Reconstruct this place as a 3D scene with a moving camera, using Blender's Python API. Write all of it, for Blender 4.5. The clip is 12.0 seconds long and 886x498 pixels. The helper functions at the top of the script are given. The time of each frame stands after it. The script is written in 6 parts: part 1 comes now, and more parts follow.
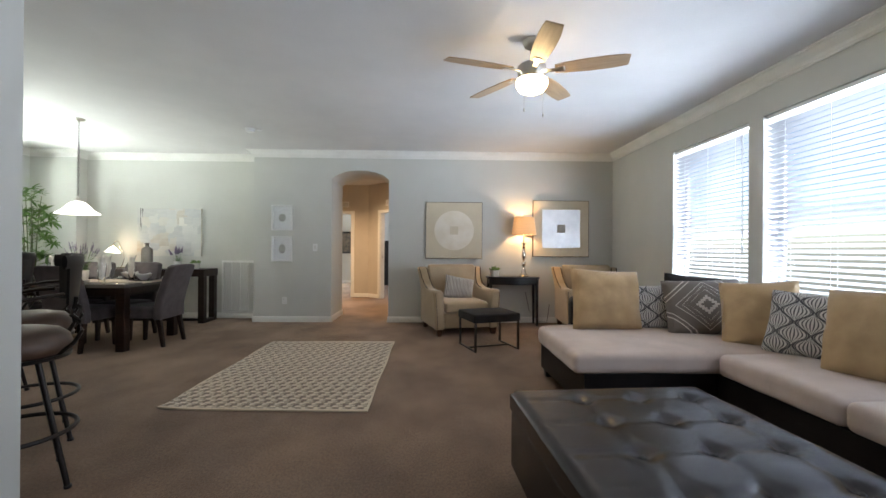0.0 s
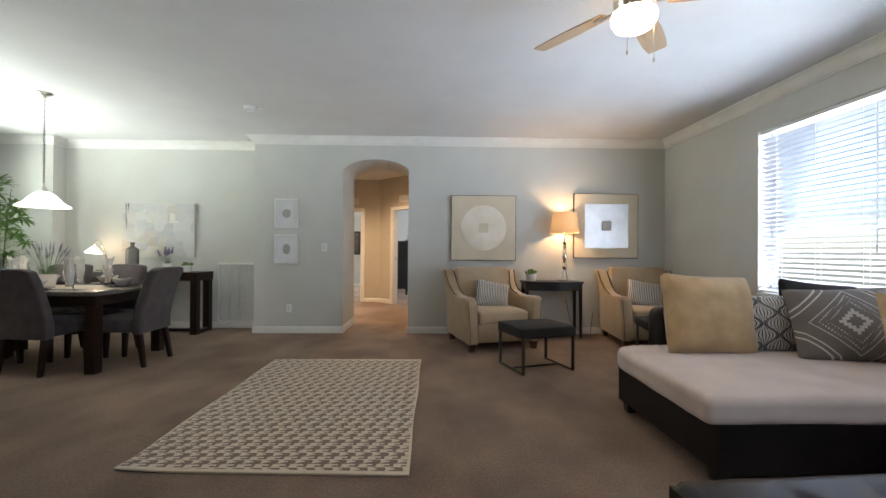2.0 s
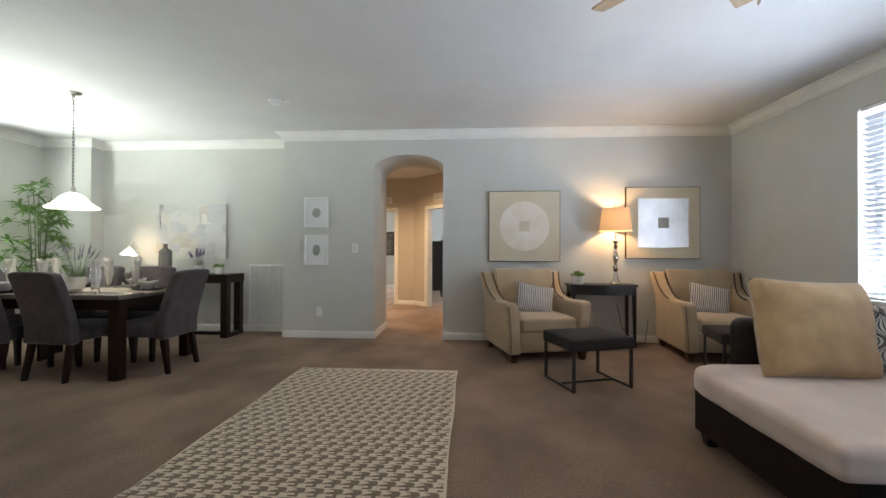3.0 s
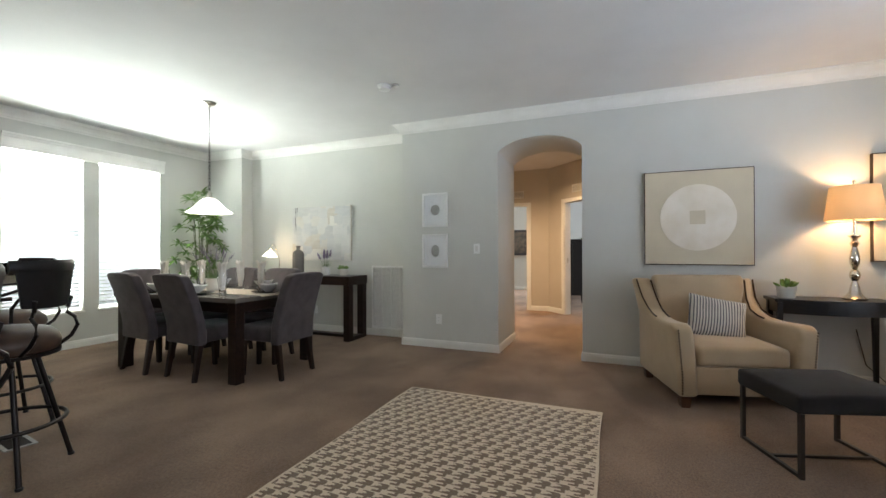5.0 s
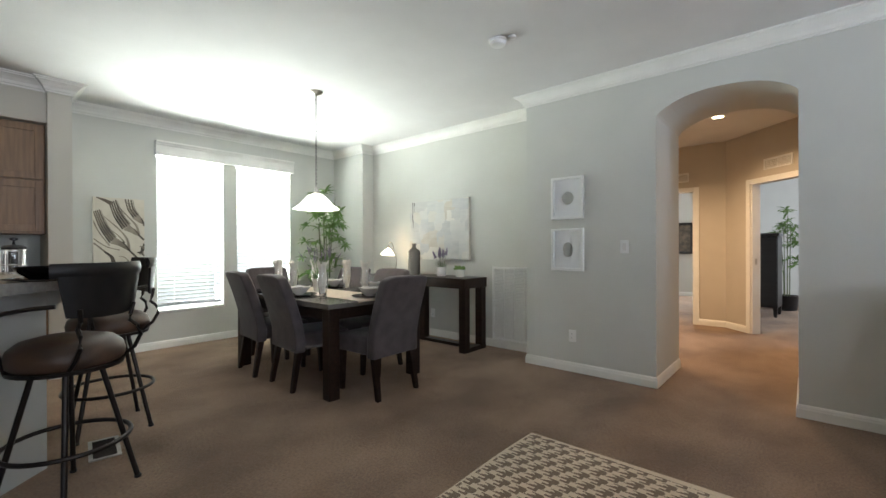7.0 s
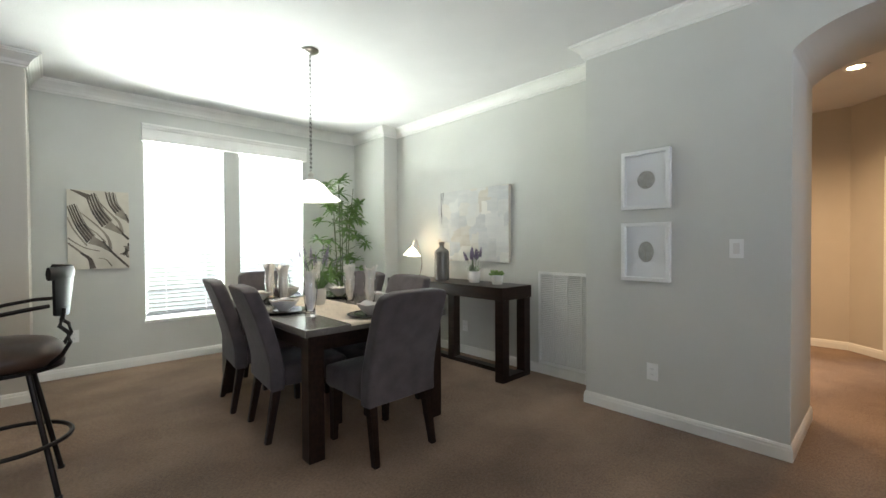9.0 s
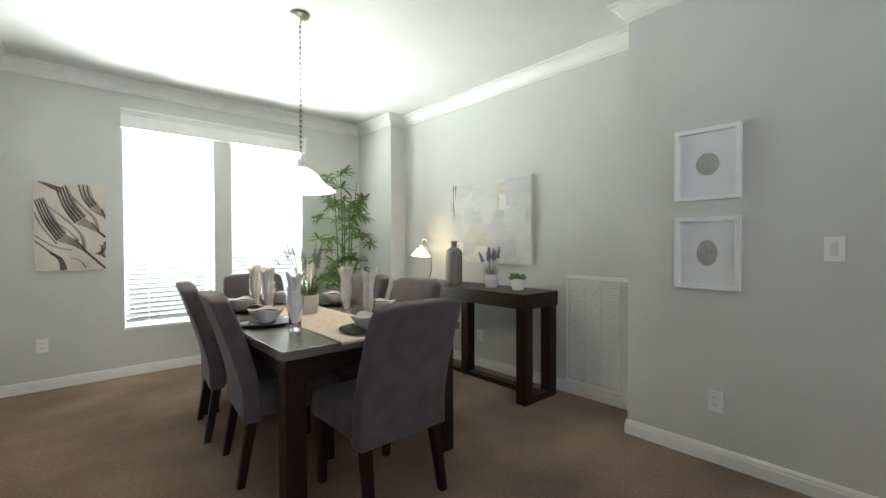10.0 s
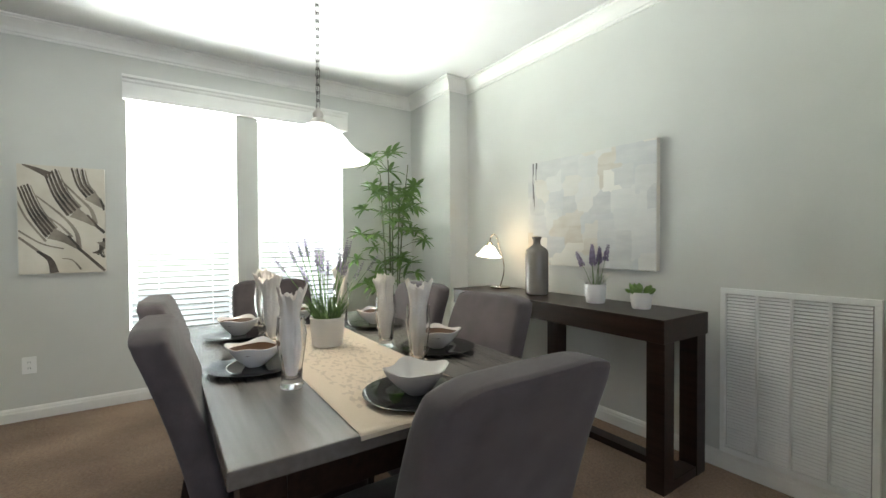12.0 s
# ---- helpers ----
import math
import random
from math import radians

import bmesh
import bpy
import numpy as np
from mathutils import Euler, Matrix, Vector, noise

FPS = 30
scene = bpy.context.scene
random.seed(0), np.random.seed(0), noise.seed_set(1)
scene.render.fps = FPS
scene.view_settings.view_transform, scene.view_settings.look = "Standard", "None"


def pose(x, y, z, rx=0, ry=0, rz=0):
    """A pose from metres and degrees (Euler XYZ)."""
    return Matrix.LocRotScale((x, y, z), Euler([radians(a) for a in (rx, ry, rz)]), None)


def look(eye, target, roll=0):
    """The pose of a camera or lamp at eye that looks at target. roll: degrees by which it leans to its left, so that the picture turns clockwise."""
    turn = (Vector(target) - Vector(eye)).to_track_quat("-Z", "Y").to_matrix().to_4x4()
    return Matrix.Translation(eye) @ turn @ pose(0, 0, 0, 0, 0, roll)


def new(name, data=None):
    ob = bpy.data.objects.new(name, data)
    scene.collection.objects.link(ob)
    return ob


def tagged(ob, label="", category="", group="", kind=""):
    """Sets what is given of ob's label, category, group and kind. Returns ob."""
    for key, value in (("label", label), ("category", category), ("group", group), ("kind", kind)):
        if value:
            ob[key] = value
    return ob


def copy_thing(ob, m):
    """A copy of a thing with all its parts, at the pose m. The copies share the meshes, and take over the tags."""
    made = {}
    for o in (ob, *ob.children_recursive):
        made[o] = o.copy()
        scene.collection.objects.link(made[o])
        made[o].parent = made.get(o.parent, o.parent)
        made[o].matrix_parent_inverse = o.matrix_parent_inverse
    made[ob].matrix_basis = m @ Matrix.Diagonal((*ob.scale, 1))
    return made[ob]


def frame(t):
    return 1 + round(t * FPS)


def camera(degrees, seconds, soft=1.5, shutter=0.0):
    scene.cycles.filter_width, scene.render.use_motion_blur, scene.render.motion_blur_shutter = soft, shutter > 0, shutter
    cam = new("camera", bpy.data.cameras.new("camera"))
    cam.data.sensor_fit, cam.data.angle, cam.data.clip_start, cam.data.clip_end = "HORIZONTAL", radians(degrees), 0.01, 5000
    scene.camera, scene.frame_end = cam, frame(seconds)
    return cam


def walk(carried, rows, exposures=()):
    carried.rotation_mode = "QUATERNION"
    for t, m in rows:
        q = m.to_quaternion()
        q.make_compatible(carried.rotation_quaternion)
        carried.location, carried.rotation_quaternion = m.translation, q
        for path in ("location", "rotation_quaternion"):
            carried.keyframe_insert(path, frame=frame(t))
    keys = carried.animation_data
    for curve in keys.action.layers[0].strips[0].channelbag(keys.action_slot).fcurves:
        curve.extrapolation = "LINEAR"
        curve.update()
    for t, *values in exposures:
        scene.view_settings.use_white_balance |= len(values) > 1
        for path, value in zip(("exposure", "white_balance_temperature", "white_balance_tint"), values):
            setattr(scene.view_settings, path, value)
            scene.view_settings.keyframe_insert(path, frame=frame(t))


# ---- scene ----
cam = camera(93.2, 12.0)
PATH = [
    (0, (0.036, -0.012, 1.179), (0.090, 1.987, 1.182), 0.40),
    (0.5, (-0.107, 0.224, 1.171), (-0.049, 2.223, 1.176), 0.32),
    (1, (-0.203, 0.446, 1.165), (-0.123, 2.444, 1.173), 0.45),
    (1.5, (-0.262, 0.659, 1.162), (-0.193, 2.657, 1.169), 0.36),
    (2, (-0.295, 0.865, 1.160), (-0.253, 2.864, 1.170), 0.39),
    (2.5, (-0.309, 1.067, 1.160), (-0.334, 3.067, 1.172), 0.35),
    (3, (-0.312, 1.267, 1.162), (-0.438, 3.263, 1.173), 0.17),
    (5, (-0.331, 2.085, 1.182), (-1.093, 3.934, 1.188), -0.20),
    (5.5, (-0.386, 2.272, 1.187), (-1.301, 4.050, 1.186), -0.30),
    (6, (-0.437, 2.482, 1.188), (-1.507, 4.172, 1.189), -0.23),
    (6.5, (-0.511, 2.707, 1.197), (-1.713, 4.305, 1.191), -0.24),
    (7, (-0.614, 2.917, 1.202), (-1.926, 4.426, 1.194), -0.22),
    (9, (-1.193, 3.751, 1.244), (-2.656, 5.114, 1.215), -0.33),
    (9.5, (-1.385, 3.927, 1.236), (-2.865, 5.271, 1.207), -0.21),
    (10, (-1.577, 4.093, 1.236), (-3.076, 5.416, 1.207), -0.22),
    (10.5, (-1.793, 4.266, 1.230), (-3.316, 5.561, 1.199), -0.25),
    (11, (-2.003, 4.415, 1.240), (-3.571, 5.656, 1.202), -0.16),
    (11.5, (-2.237, 4.554, 1.234), (-3.858, 5.726, 1.191), -0.27),
    (12, (-2.461, 4.660, 1.222), (-4.121, 5.774, 1.186), -0.30),
]
EXPOSURES = [(0.0, 0.44)]
walk(cam, [(t, look(eye, target, roll)) for t, eye, target, roll in PATH], EXPOSURES)

# world, sun, window light and added room fill
world = bpy.data.worlds.new("world")
scene.world = world
world.use_nodes = True
wn = world.node_tree
sky = wn.nodes.new("ShaderNodeTexSky")
sky.sky_type, sky.sun_disc = "NISHITA", False
sky.sun_elevation, sky.sun_rotation = radians(50), radians(200)
wn.nodes["Background"].inputs[1].default_value = 0.12
wn.links.new(sky.outputs[0], wn.nodes["Background"].inputs[0])
sun = new("sun", bpy.data.lights.new("sun", "SUN"))
sun.data.energy, sun.data.angle, sun.data.color = 3.0, radians(0.5), (1, 0.95, 0.88)
sun.matrix_world = pose(0, 0, 9, 40, 0, -20)


def area_lamp(name, where, aim, w, h, power, color):
    ob = new(name, bpy.data.lights.new(name, "AREA"))
    ob.data.shape, ob.data.size, ob.data.size_y = "RECTANGLE", w, h
    ob.data.energy, ob.data.color = power, color
    ob.matrix_world = look(where, aim)
    return ob


DAY_L, DAY_R = (0.91, 1.0, 0.945), (0.73, 0.83, 1.0)
area_lamp("window_daylight", (-6.78, 4.83, 1.4), (0, 4.82, 1.25), 0.76, 1.95, 245, DAY_L)
area_lamp("window_daylight", (-6.78, 5.765, 1.4), (0, 5.75, 1.25), 0.78, 1.95, 245, DAY_L)
area_lamp("window_daylight", (3.31, 4.43, 1.58), (0, 4.43, 2.5), 1.2, 1.65, 100, DAY_R)
area_lamp("window_daylight", (3.31, 3.03, 1.58), (0, 3.03, 2.5), 1.2, 1.65, 100, DAY_R)
# fill from an added, unseen window near the entrance
area_lamp("window_daylight", (3.12, 0.6, 1.58), (0, 0.6, 1.3), 1.6, 1.6, 26, DAY_R)
# the far rooms have no windows; these two lamps are added fill
area_lamp("window_daylight", (-3.0, 14.3, 2.0), (-3.0, 11, 0.8), 1.2, 1.0, 90, (0.9, 0.95, 1))
area_lamp("window_daylight", (1.9, 12.3, 1.7), (-1.5, 12.3, 1.2), 1.2, 1.4, 90, (0.8, 0.88, 1))


def bulb(name, where, power, color, radius=0.04):
    ob = new(name, bpy.data.lights.new(name, "POINT"))
    ob.data.energy, ob.data.color, ob.data.shadow_soft_size = power, color, radius
    ob.location = where
    return ob


WARM = (1.0, 0.62, 0.28)
bulb("table_lamp_bulb", (1.49, 6.57, 1.56), 16, (1.0, 0.65, 0.33))
bulb("accent_lamp_bulb", (-5.06, 6.86, 1.18), 2.2, (1, 0.70, 0.38), 0.025)
bulb("pendant_bulb", (-4.297, 5.237, 1.62), 6, (1, 0.85, 0.65))
# the first belongs to the recessed fixture; the second is added hall fill
for hx, hy in ((-1.42, 8.86), (-2.9, 8.9)):
    ob = new("hall_light_and_fill", bpy.data.lights.new("hall_light_and_fill", "SPOT"))
    ob.data.energy, ob.data.color, ob.data.spot_size, ob.data.spot_blend, ob.data.shadow_soft_size = 115, (1, 0.68, 0.40), radians(150), 0.8, 0.06
    ob.matrix_world = look((hx, hy, 2.72), (hx, hy + 0.01, 0))
for kx, ky in ((-4.6, 2.0), (-4.6, 0.4), (-3.4, 0.9)):
    ob = new("kitchen_downlight", bpy.data.lights.new("kitchen_downlight", "SPOT"))
    ob.data.energy, ob.data.color, ob.data.spot_size, ob.data.spot_blend, ob.data.shadow_soft_size = 26, (1, 0.78, 0.52), radians(130), 0.8, 0.06
    ob.matrix_world = look((kx, ky, 2.72), (kx, ky + 0.01, 0))


# materials
def mat(name, color, rough=0.6, metal=0.0, **extra):
    m = bpy.data.materials.new(name)
    m.use_nodes = True
    b = m.node_tree.nodes["Principled BSDF"]
    b.inputs["Base Color"].default_value = (*color, 1)
    b.inputs["Roughness"].default_value, b.inputs["Metallic"].default_value = rough, metal
    for key, value in extra.items():
        b.inputs[key.replace("_", " ")].default_value = value
    return m


def node(m, kind, **inputs):
    n = m.node_tree.nodes.new(kind)
    for key, value in inputs.items():
        n.inputs[key.replace("_", " ")].default_value = value
    return n


def link(m, a, b):
    m.node_tree.links.new(a, b)


def coords(m, kind="Object"):
    return node(m, "ShaderNodeTexCoord").outputs[kind]


def mottle(m, light, dark, scale, at=(0.35, 0.65), fine=0.0, fine_scale=300, vec=None, detail=4, stretch=None):
    """Base colour between two tones by noise, with optional fine grain."""
    vec = vec or coords(m)
    if stretch:
        mp = node(m, "ShaderNodeMapping", Scale=stretch)
        link(m, vec, mp.inputs["Vector"])
        vec = mp.outputs[0]
    n = node(m, "ShaderNodeTexNoise", Scale=scale, Detail=detail)
    link(m, vec, n.inputs["Vector"])
    r = node(m, "ShaderNodeValToRGB")
    r.color_ramp.elements[0].position, r.color_ramp.elements[1].position = at
    r.color_ramp.elements[0].color, r.color_ramp.elements[1].color = (*dark, 1), (*light, 1)
    link(m, n.outputs[0], r.inputs[0])
    out = r.outputs[0]
    if fine:
        f = node(m, "ShaderNodeTexNoise", Scale=fine_scale, Detail=2)
        link(m, vec, f.inputs["Vector"])
        x = node(m, "ShaderNodeMix")
        x.data_type, x.blend_type = "RGBA", "OVERLAY"
        x.inputs[0].default_value = fine
        link(m, out, x.inputs[6])
        link(m, f.outputs[0], x.inputs[7])
        out = x.outputs[2]
    link(m, out, m.node_tree.nodes["Principled BSDF"].inputs["Base Color"])
    return out


def bump(m, scale, strength, distance=0.01, detail=3, vec=None, source=None):
    bp = node(m, "ShaderNodeBump", Strength=strength, Distance=distance)
    if source is None:
        n = node(m, "ShaderNodeTexNoise", Scale=scale, Detail=detail)
        link(m, vec or coords(m), n.inputs["Vector"])
        source = n.outputs[0]
    link(m, source, bp.inputs["Height"])
    link(m, bp.outputs[0], m.node_tree.nodes["Principled BSDF"].inputs["Normal"])


def glow(name, color, strength):
    return mat(name, (0.9, 0.9, 0.88), 0.4, Emission_Color=(*color, 1), Emission_Strength=strength)


WALL = mat("wall_paint", (0.52, 0.54, 0.51), 0.75)
mottle(WALL, (0.602, 0.602, 0.560), (0.568, 0.568, 0.528), 1.7)
bump(WALL, 140, 0.12, 0.004)
# same wall paint, tinted beige for the warm hall lamplight
HALL_WARMED = mat("hall_paint_warmed", (0.5, 0.46, 0.38), 0.75)
mottle(HALL_WARMED, (0.53, 0.48, 0.40), (0.49, 0.44, 0.365), 1.7)
bump(HALL_WARMED, 140, 0.12, 0.004)
STUB = mat("kitchen_wall_paint", (0.55, 0.52, 0.46), 0.75)
bump(STUB, 140, 0.12, 0.004)
CEIL = mat("ceiling_paint", (0.74, 0.73, 0.71), 0.85)
mottle(CEIL, (0.70, 0.69, 0.68), (0.66, 0.65, 0.64), 2.0)
bump(CEIL, 90, 0.25, 0.006)
TRIM = mat("trim_paint", (0.78, 0.77, 0.73), 0.4)
mottle(TRIM, (0.80, 0.79, 0.75), (0.75, 0.74, 0.70), 5)
CARPET = mat("carpet", (0.2, 0.16, 0.13), 0.95, Sheen_Weight=0.08)
mottle(CARPET, (0.350, 0.236, 0.161), (0.200, 0.130, 0.087), 2.1, (0.34, 0.68), 0.5, 85, detail=8, stretch=(1.0, 0.7, 1.0))
bump(CARPET, 300, 0.8, 0.012, 4)


# mesh helpers
def box(bm, a, b, bevel=0.0, seg=2):
    r = bmesh.ops.create_cube(bm, size=1)
    for v in r["verts"]:
        v.co = Vector(((v.co.x + 0.5) * (b[0] - a[0]) + a[0], (v.co.y + 0.5) * (b[1] - a[1]) + a[1], (v.co.z + 0.5) * (b[2] - a[2]) + a[2]))
    if bevel:
        edges = list({e for v in r["verts"] for e in v.link_edges})
        bmesh.ops.bevel(bm, geom=edges, offset=bevel, segments=seg, affect="EDGES", profile=0.5)
    return r["verts"]


def new_box(a, b, bevel=0.0, seg=2):
    bm = bmesh.new()
    box(bm, a, b, bevel, seg)
    return bm


def rod(bm, p, q, r0, r1=None, seg=12):
    p, q = Vector(p), Vector(q)
    d = q - p
    m = Matrix.Translation((p + q) / 2) @ d.to_track_quat("Z", "Y").to_matrix().to_4x4()
    bmesh.ops.create_cone(bm, cap_ends=True, segments=seg, radius1=r0, radius2=r0 if r1 is None else r1, depth=d.length, matrix=m)


def lathe(bm, profile, seg=24, center=(0, 0, 0), square=0.0):
    """A turned body from (radius, height) pairs."""
    rings = []
    for r, z in profile:
        ring = []
        for i in range(seg):
            a = 2 * math.pi * i / seg
            k = 1.0
            if square:
                k = 1 + square * (1 / max(abs(math.cos(a)), abs(math.sin(a))) - 1)
            ring.append(bm.verts.new((center[0] + r * k * math.cos(a), center[1] + r * k * math.sin(a), center[2] + z)))
        rings.append(ring)
    for lo, hi in zip(rings, rings[1:]):
        for i in range(seg):
            j = (i + 1) % seg
            bm.faces.new((lo[i], lo[j], hi[j], hi[i]))
    if profile[0][0] > 1e-4:
        bm.faces.new(rings[0][::-1])
    if profile[-1][0] > 1e-4:
        bm.faces.new(rings[-1])


def tube(bm, pts, r, seg=8, closed=False):
    pts = [Vector(p) for p in pts]
    rings, n = [], len(pts)
    up = Vector((0, 0, 1))
    for i, p in enumerate(pts):
        if closed:
            d = pts[(i + 1) % n] - pts[i - 1]
        else:
            d = pts[min(i + 1, n - 1)] - pts[max(i - 1, 0)]
        d.normalize()
        u = d.cross(up)
        if u.length < 0.05:
            u = d.cross(Vector((1, 0, 0)))
        u.normalize()
        w = u.cross(d).normalized()
        rr = r[i] if isinstance(r, (list, tuple)) else r
        rings.append([bm.verts.new(p + rr * (math.cos(2 * math.pi * k / seg) * u + math.sin(2 * math.pi * k / seg) * w)) for k in range(seg)])
    for i in range(n if closed else n - 1):
        a, b = rings[i], rings[(i + 1) % n]
        for k in range(seg):
            bm.faces.new((a[k], a[(k + 1) % seg], b[(k + 1) % seg], b[k]))
    if not closed:
        bm.faces.new(rings[0][::-1])
        bm.faces.new(rings[-1])


def sweep(bm, path, profile, closed=False):
    """A moulding: profile of (offset to the left of the path, height) along a plan polyline with mitred corners."""
    pts = [Vector((x, y)) for x, y in path]
    n, cols = len(pts), []
    for i, p in enumerate(pts):
        a = (p - pts[i - 1]).normalized() if i or closed else None
        b = (pts[(i + 1) % n] - p).normalized() if i < n - 1 or closed else None
        na = Vector((-a.y, a.x)) if a else None
        nb = Vector((-b.y, b.x)) if b else None
        if na is None or nb is None:
            m = na or nb
        else:
            m = (na + nb) / (1 + na.dot(nb))
        cols.append([bm.verts.new((p.x + m.x * u, p.y + m.y * u, z)) for u, z in profile])
    for i in range(n if closed else n - 1):
        a, b = cols[i], cols[(i + 1) % n]
        for k in range(len(profile) - 1):
            bm.faces.new((a[k], b[k], b[k + 1], a[k + 1]))
    if not closed:
        bm.faces.new(cols[0])
        bm.faces.new(cols[-1][::-1])
    bmesh.ops.recalc_face_normals(bm, faces=bm.faces)


def panel(bm, length, height, thick, holes=(), z0=0.0):
    """A wall slab along x from 0, front at y = 0, back at y = thick, pierced by holes (x0, x1, z0, z1)."""
    xs = sorted({0.0, length, *(h[0] for h in holes), *(h[1] for h in holes)})
    zs = sorted({z0, height, *(h[2] for h in holes), *(h[3] for h in holes)})
    xs = [x for x in xs if 0 <= x <= length]
    zs = [z for z in zs if z0 <= z <= height]

    def solid(i, k):
        if not (0 <= i < len(xs) - 1 and 0 <= k < len(zs) - 1):
            return False
        x, z = (xs[i] + xs[i + 1]) / 2, (zs[k] + zs[k + 1]) / 2
        return not any(h[0] < x < h[1] and h[2] < z < h[3] for h in holes)

    def quad(*c):
        bm.faces.new([bm.verts.new(p) for p in c])
    for i in range(len(xs) - 1):
        for k in range(len(zs) - 1):
            if not solid(i, k):
                continue
            x0, x1, a, b = xs[i], xs[i + 1], zs[k], zs[k + 1]
            quad((x0, 0, a), (x1, 0, a), (x1, 0, b), (x0, 0, b))
            quad((x1, thick, a), (x0, thick, a), (x0, thick, b), (x1, thick, b))
            if not solid(i - 1, k):
                quad((x0, thick, a), (x0, 0, a), (x0, 0, b), (x0, thick, b))
            if not solid(i + 1, k):
                quad((x1, 0, a), (x1, thick, a), (x1, thick, b), (x1, 0, b))
            if not solid(i, k - 1):
                quad((x0, thick, a), (x1, thick, a), (x1, 0, a), (x0, 0, a))
            if not solid(i, k + 1):
                quad((x0, 0, b), (x1, 0, b), (x1, thick, b), (x0, thick, b))
    bmesh.ops.remove_doubles(bm, verts=bm.verts, dist=1e-5)


def mesh(name, bm, material, smooth=False, subdiv=0):
    me = bpy.data.meshes.new(name)
    bmesh.ops.recalc_face_normals(bm, faces=bm.faces)
    bm.to_mesh(me)
    bm.free()
    me.materials.append(material)
    if smooth:
        me.polygons.foreach_set("use_smooth", [True] * len(me.polygons))
        me.set_sharp_from_angle(angle=radians(40))
    ob = new(name, me)
    if subdiv:
        md = ob.modifiers.new("subdiv", "SUBSURF")
        md.levels = md.render_levels = subdiv
    return ob


def structure(name, bm, material, label, category, smooth=False):
    return tagged(mesh(name, bm, material, smooth), label, category, kind="structure")


def thing(name, label, category, where=(0, 0, 0), rz=0.0, group="", kind=""):
    ob = new(name)
    ob.empty_display_size = 0.1
    ob.matrix_basis = pose(*where, 0, 0, rz)
    return tagged(ob, label, category, group, kind)


def part(name, bm, material, parent, label="", smooth=False, subdiv=0, at=None):
    ob = mesh(name, bm, material, smooth, subdiv)
    ob.parent = parent
    if at is not None:
        ob.matrix_basis = at
    return tagged(ob, label)


def share(name, source, parent, at):
    """Another piece on the mesh of source."""
    ob = new(name, source.data)
    ob.parent = parent
    ob.matrix_basis = at
    return ob


# the shell
H = 2.75
XR, XL, YB, YD, YS = 2.99, -6.46, 6.77, 7.14, -3.2
AX0, AX1, YH = -1.578, -0.66, 7.6


def wall(name, p, q, thick, material, label, holes=(), z1=H, z0=0.0):
    """A wall whose front face runs from p to q, with the room on the right hand of that way."""
    bm = bmesh.new()
    d = Vector(q) - Vector(p)
    panel(bm, d.length, z1, thick, holes, z0)
    ob = structure(name, bm, material, label, "wall")
    ob.matrix_basis = pose(p[0], p[1], 0, 0, 0, math.degrees(math.atan2(d.y, d.x)))
    return ob


structure("floor", new_box((XL - 0.2, YS - 0.2, -0.12), (XR + 0.2, 14.6, 0)), CARPET, "brown-taupe cut-pile carpet with soft vacuum marks", "floor")
structure("ceiling", new_box((XL - 0.2, YS - 0.2, H), (XR + 0.2, 14.6, H + 0.12)), CEIL, "off-white lightly textured ceiling", "ceiling")

# right wall with two windows and an unseen added one (local x runs from the far end towards the entrance)
WIN_R = ((3.82, 5.05), (2.42, 3.65))
WIN_ADDED = (-0.25, 1.45)
ZR0, ZR1 = 0.76, 2.39
wall("wall_east", (XR, YH), (XR, YS), 0.18, WALL, "pale grey-green painted wall with two windows and an added opening", [(YH - b, YH - a, ZR0, ZR1) for a, b in (*WIN_R, WIN_ADDED)])
# dining window wall
WIN_L = ((4.447, 5.205), (5.373, 6.152))
ZL0, ZL1 = 0.45, 2.34
wall("wall_west", (XL, YS), (XL, YH), 0.18, WALL, "pale grey-green painted wall with two tall windows", [(a - YS, b - YS, ZL0, ZL1) for a, b in WIN_L])
wall("wall_south", (XR, YS), (XL, YS), 0.15, WALL, "plain pale grey-green painted wall", [])

# back wall block with the arched passage
bm = bmesh.new()
outline = [(-2.81, 0), (AX0, 0), (AX0, 2.295)]
mid, half = (AX0 + AX1) / 2, (AX1 - AX0) / 2
for i in range(1, 24):
    a = math.pi * (1 - i / 24)
    c = math.cos(a)
    outline.append((mid + half * c, 2.295 + 0.15 * (1 - abs(c) ** 2.3) ** 0.75))
outline += [(AX1, 2.295), (AX1, 0), (XR, 0), (XR, H), (-2.81, H)]
front = [bm.verts.new((x, YB, z)) for x, z in outline]
back = [bm.verts.new((x, YH, z)) for x, z in outline]
bm.faces.new(front)
bm.faces.new(back[::-1])
for i in range(len(outline)):
    j = (i + 1) % len(outline)
    bm.faces.new((front[i], back[i], back[j], front[j]))
structure("wall_north", bm, WALL, "pale grey painted wall pierced by a deep arched passage", "wall")
structure("wall_dining", new_box((XL, YD, 0), (-2.81, YH, H)), WALL, "pale grey-green painted dining room wall", "wall")
structure("wall_column", new_box((XL, 6.93, 0), (-5.72, YD, H)), WALL, "boxed-out painted wall corner beside the window", "wall")
structure("wall_kitchen_stub", new_box((XL, 3.44, 0), (-5.85, 3.61, H)), STUB, "short painted wall between dining room and kitchen", "wall")
structure("soffit", new_box((XL, YS, 2.36), (-5.9, 3.44, H)), STUB, "painted soffit over the kitchen cabinets", "wall")
structure("wall_entrance", new_box((-1.73, YS, 0), (-1.556, 1.66, H)), WALL, "pale painted end of the entrance wall", "wall")

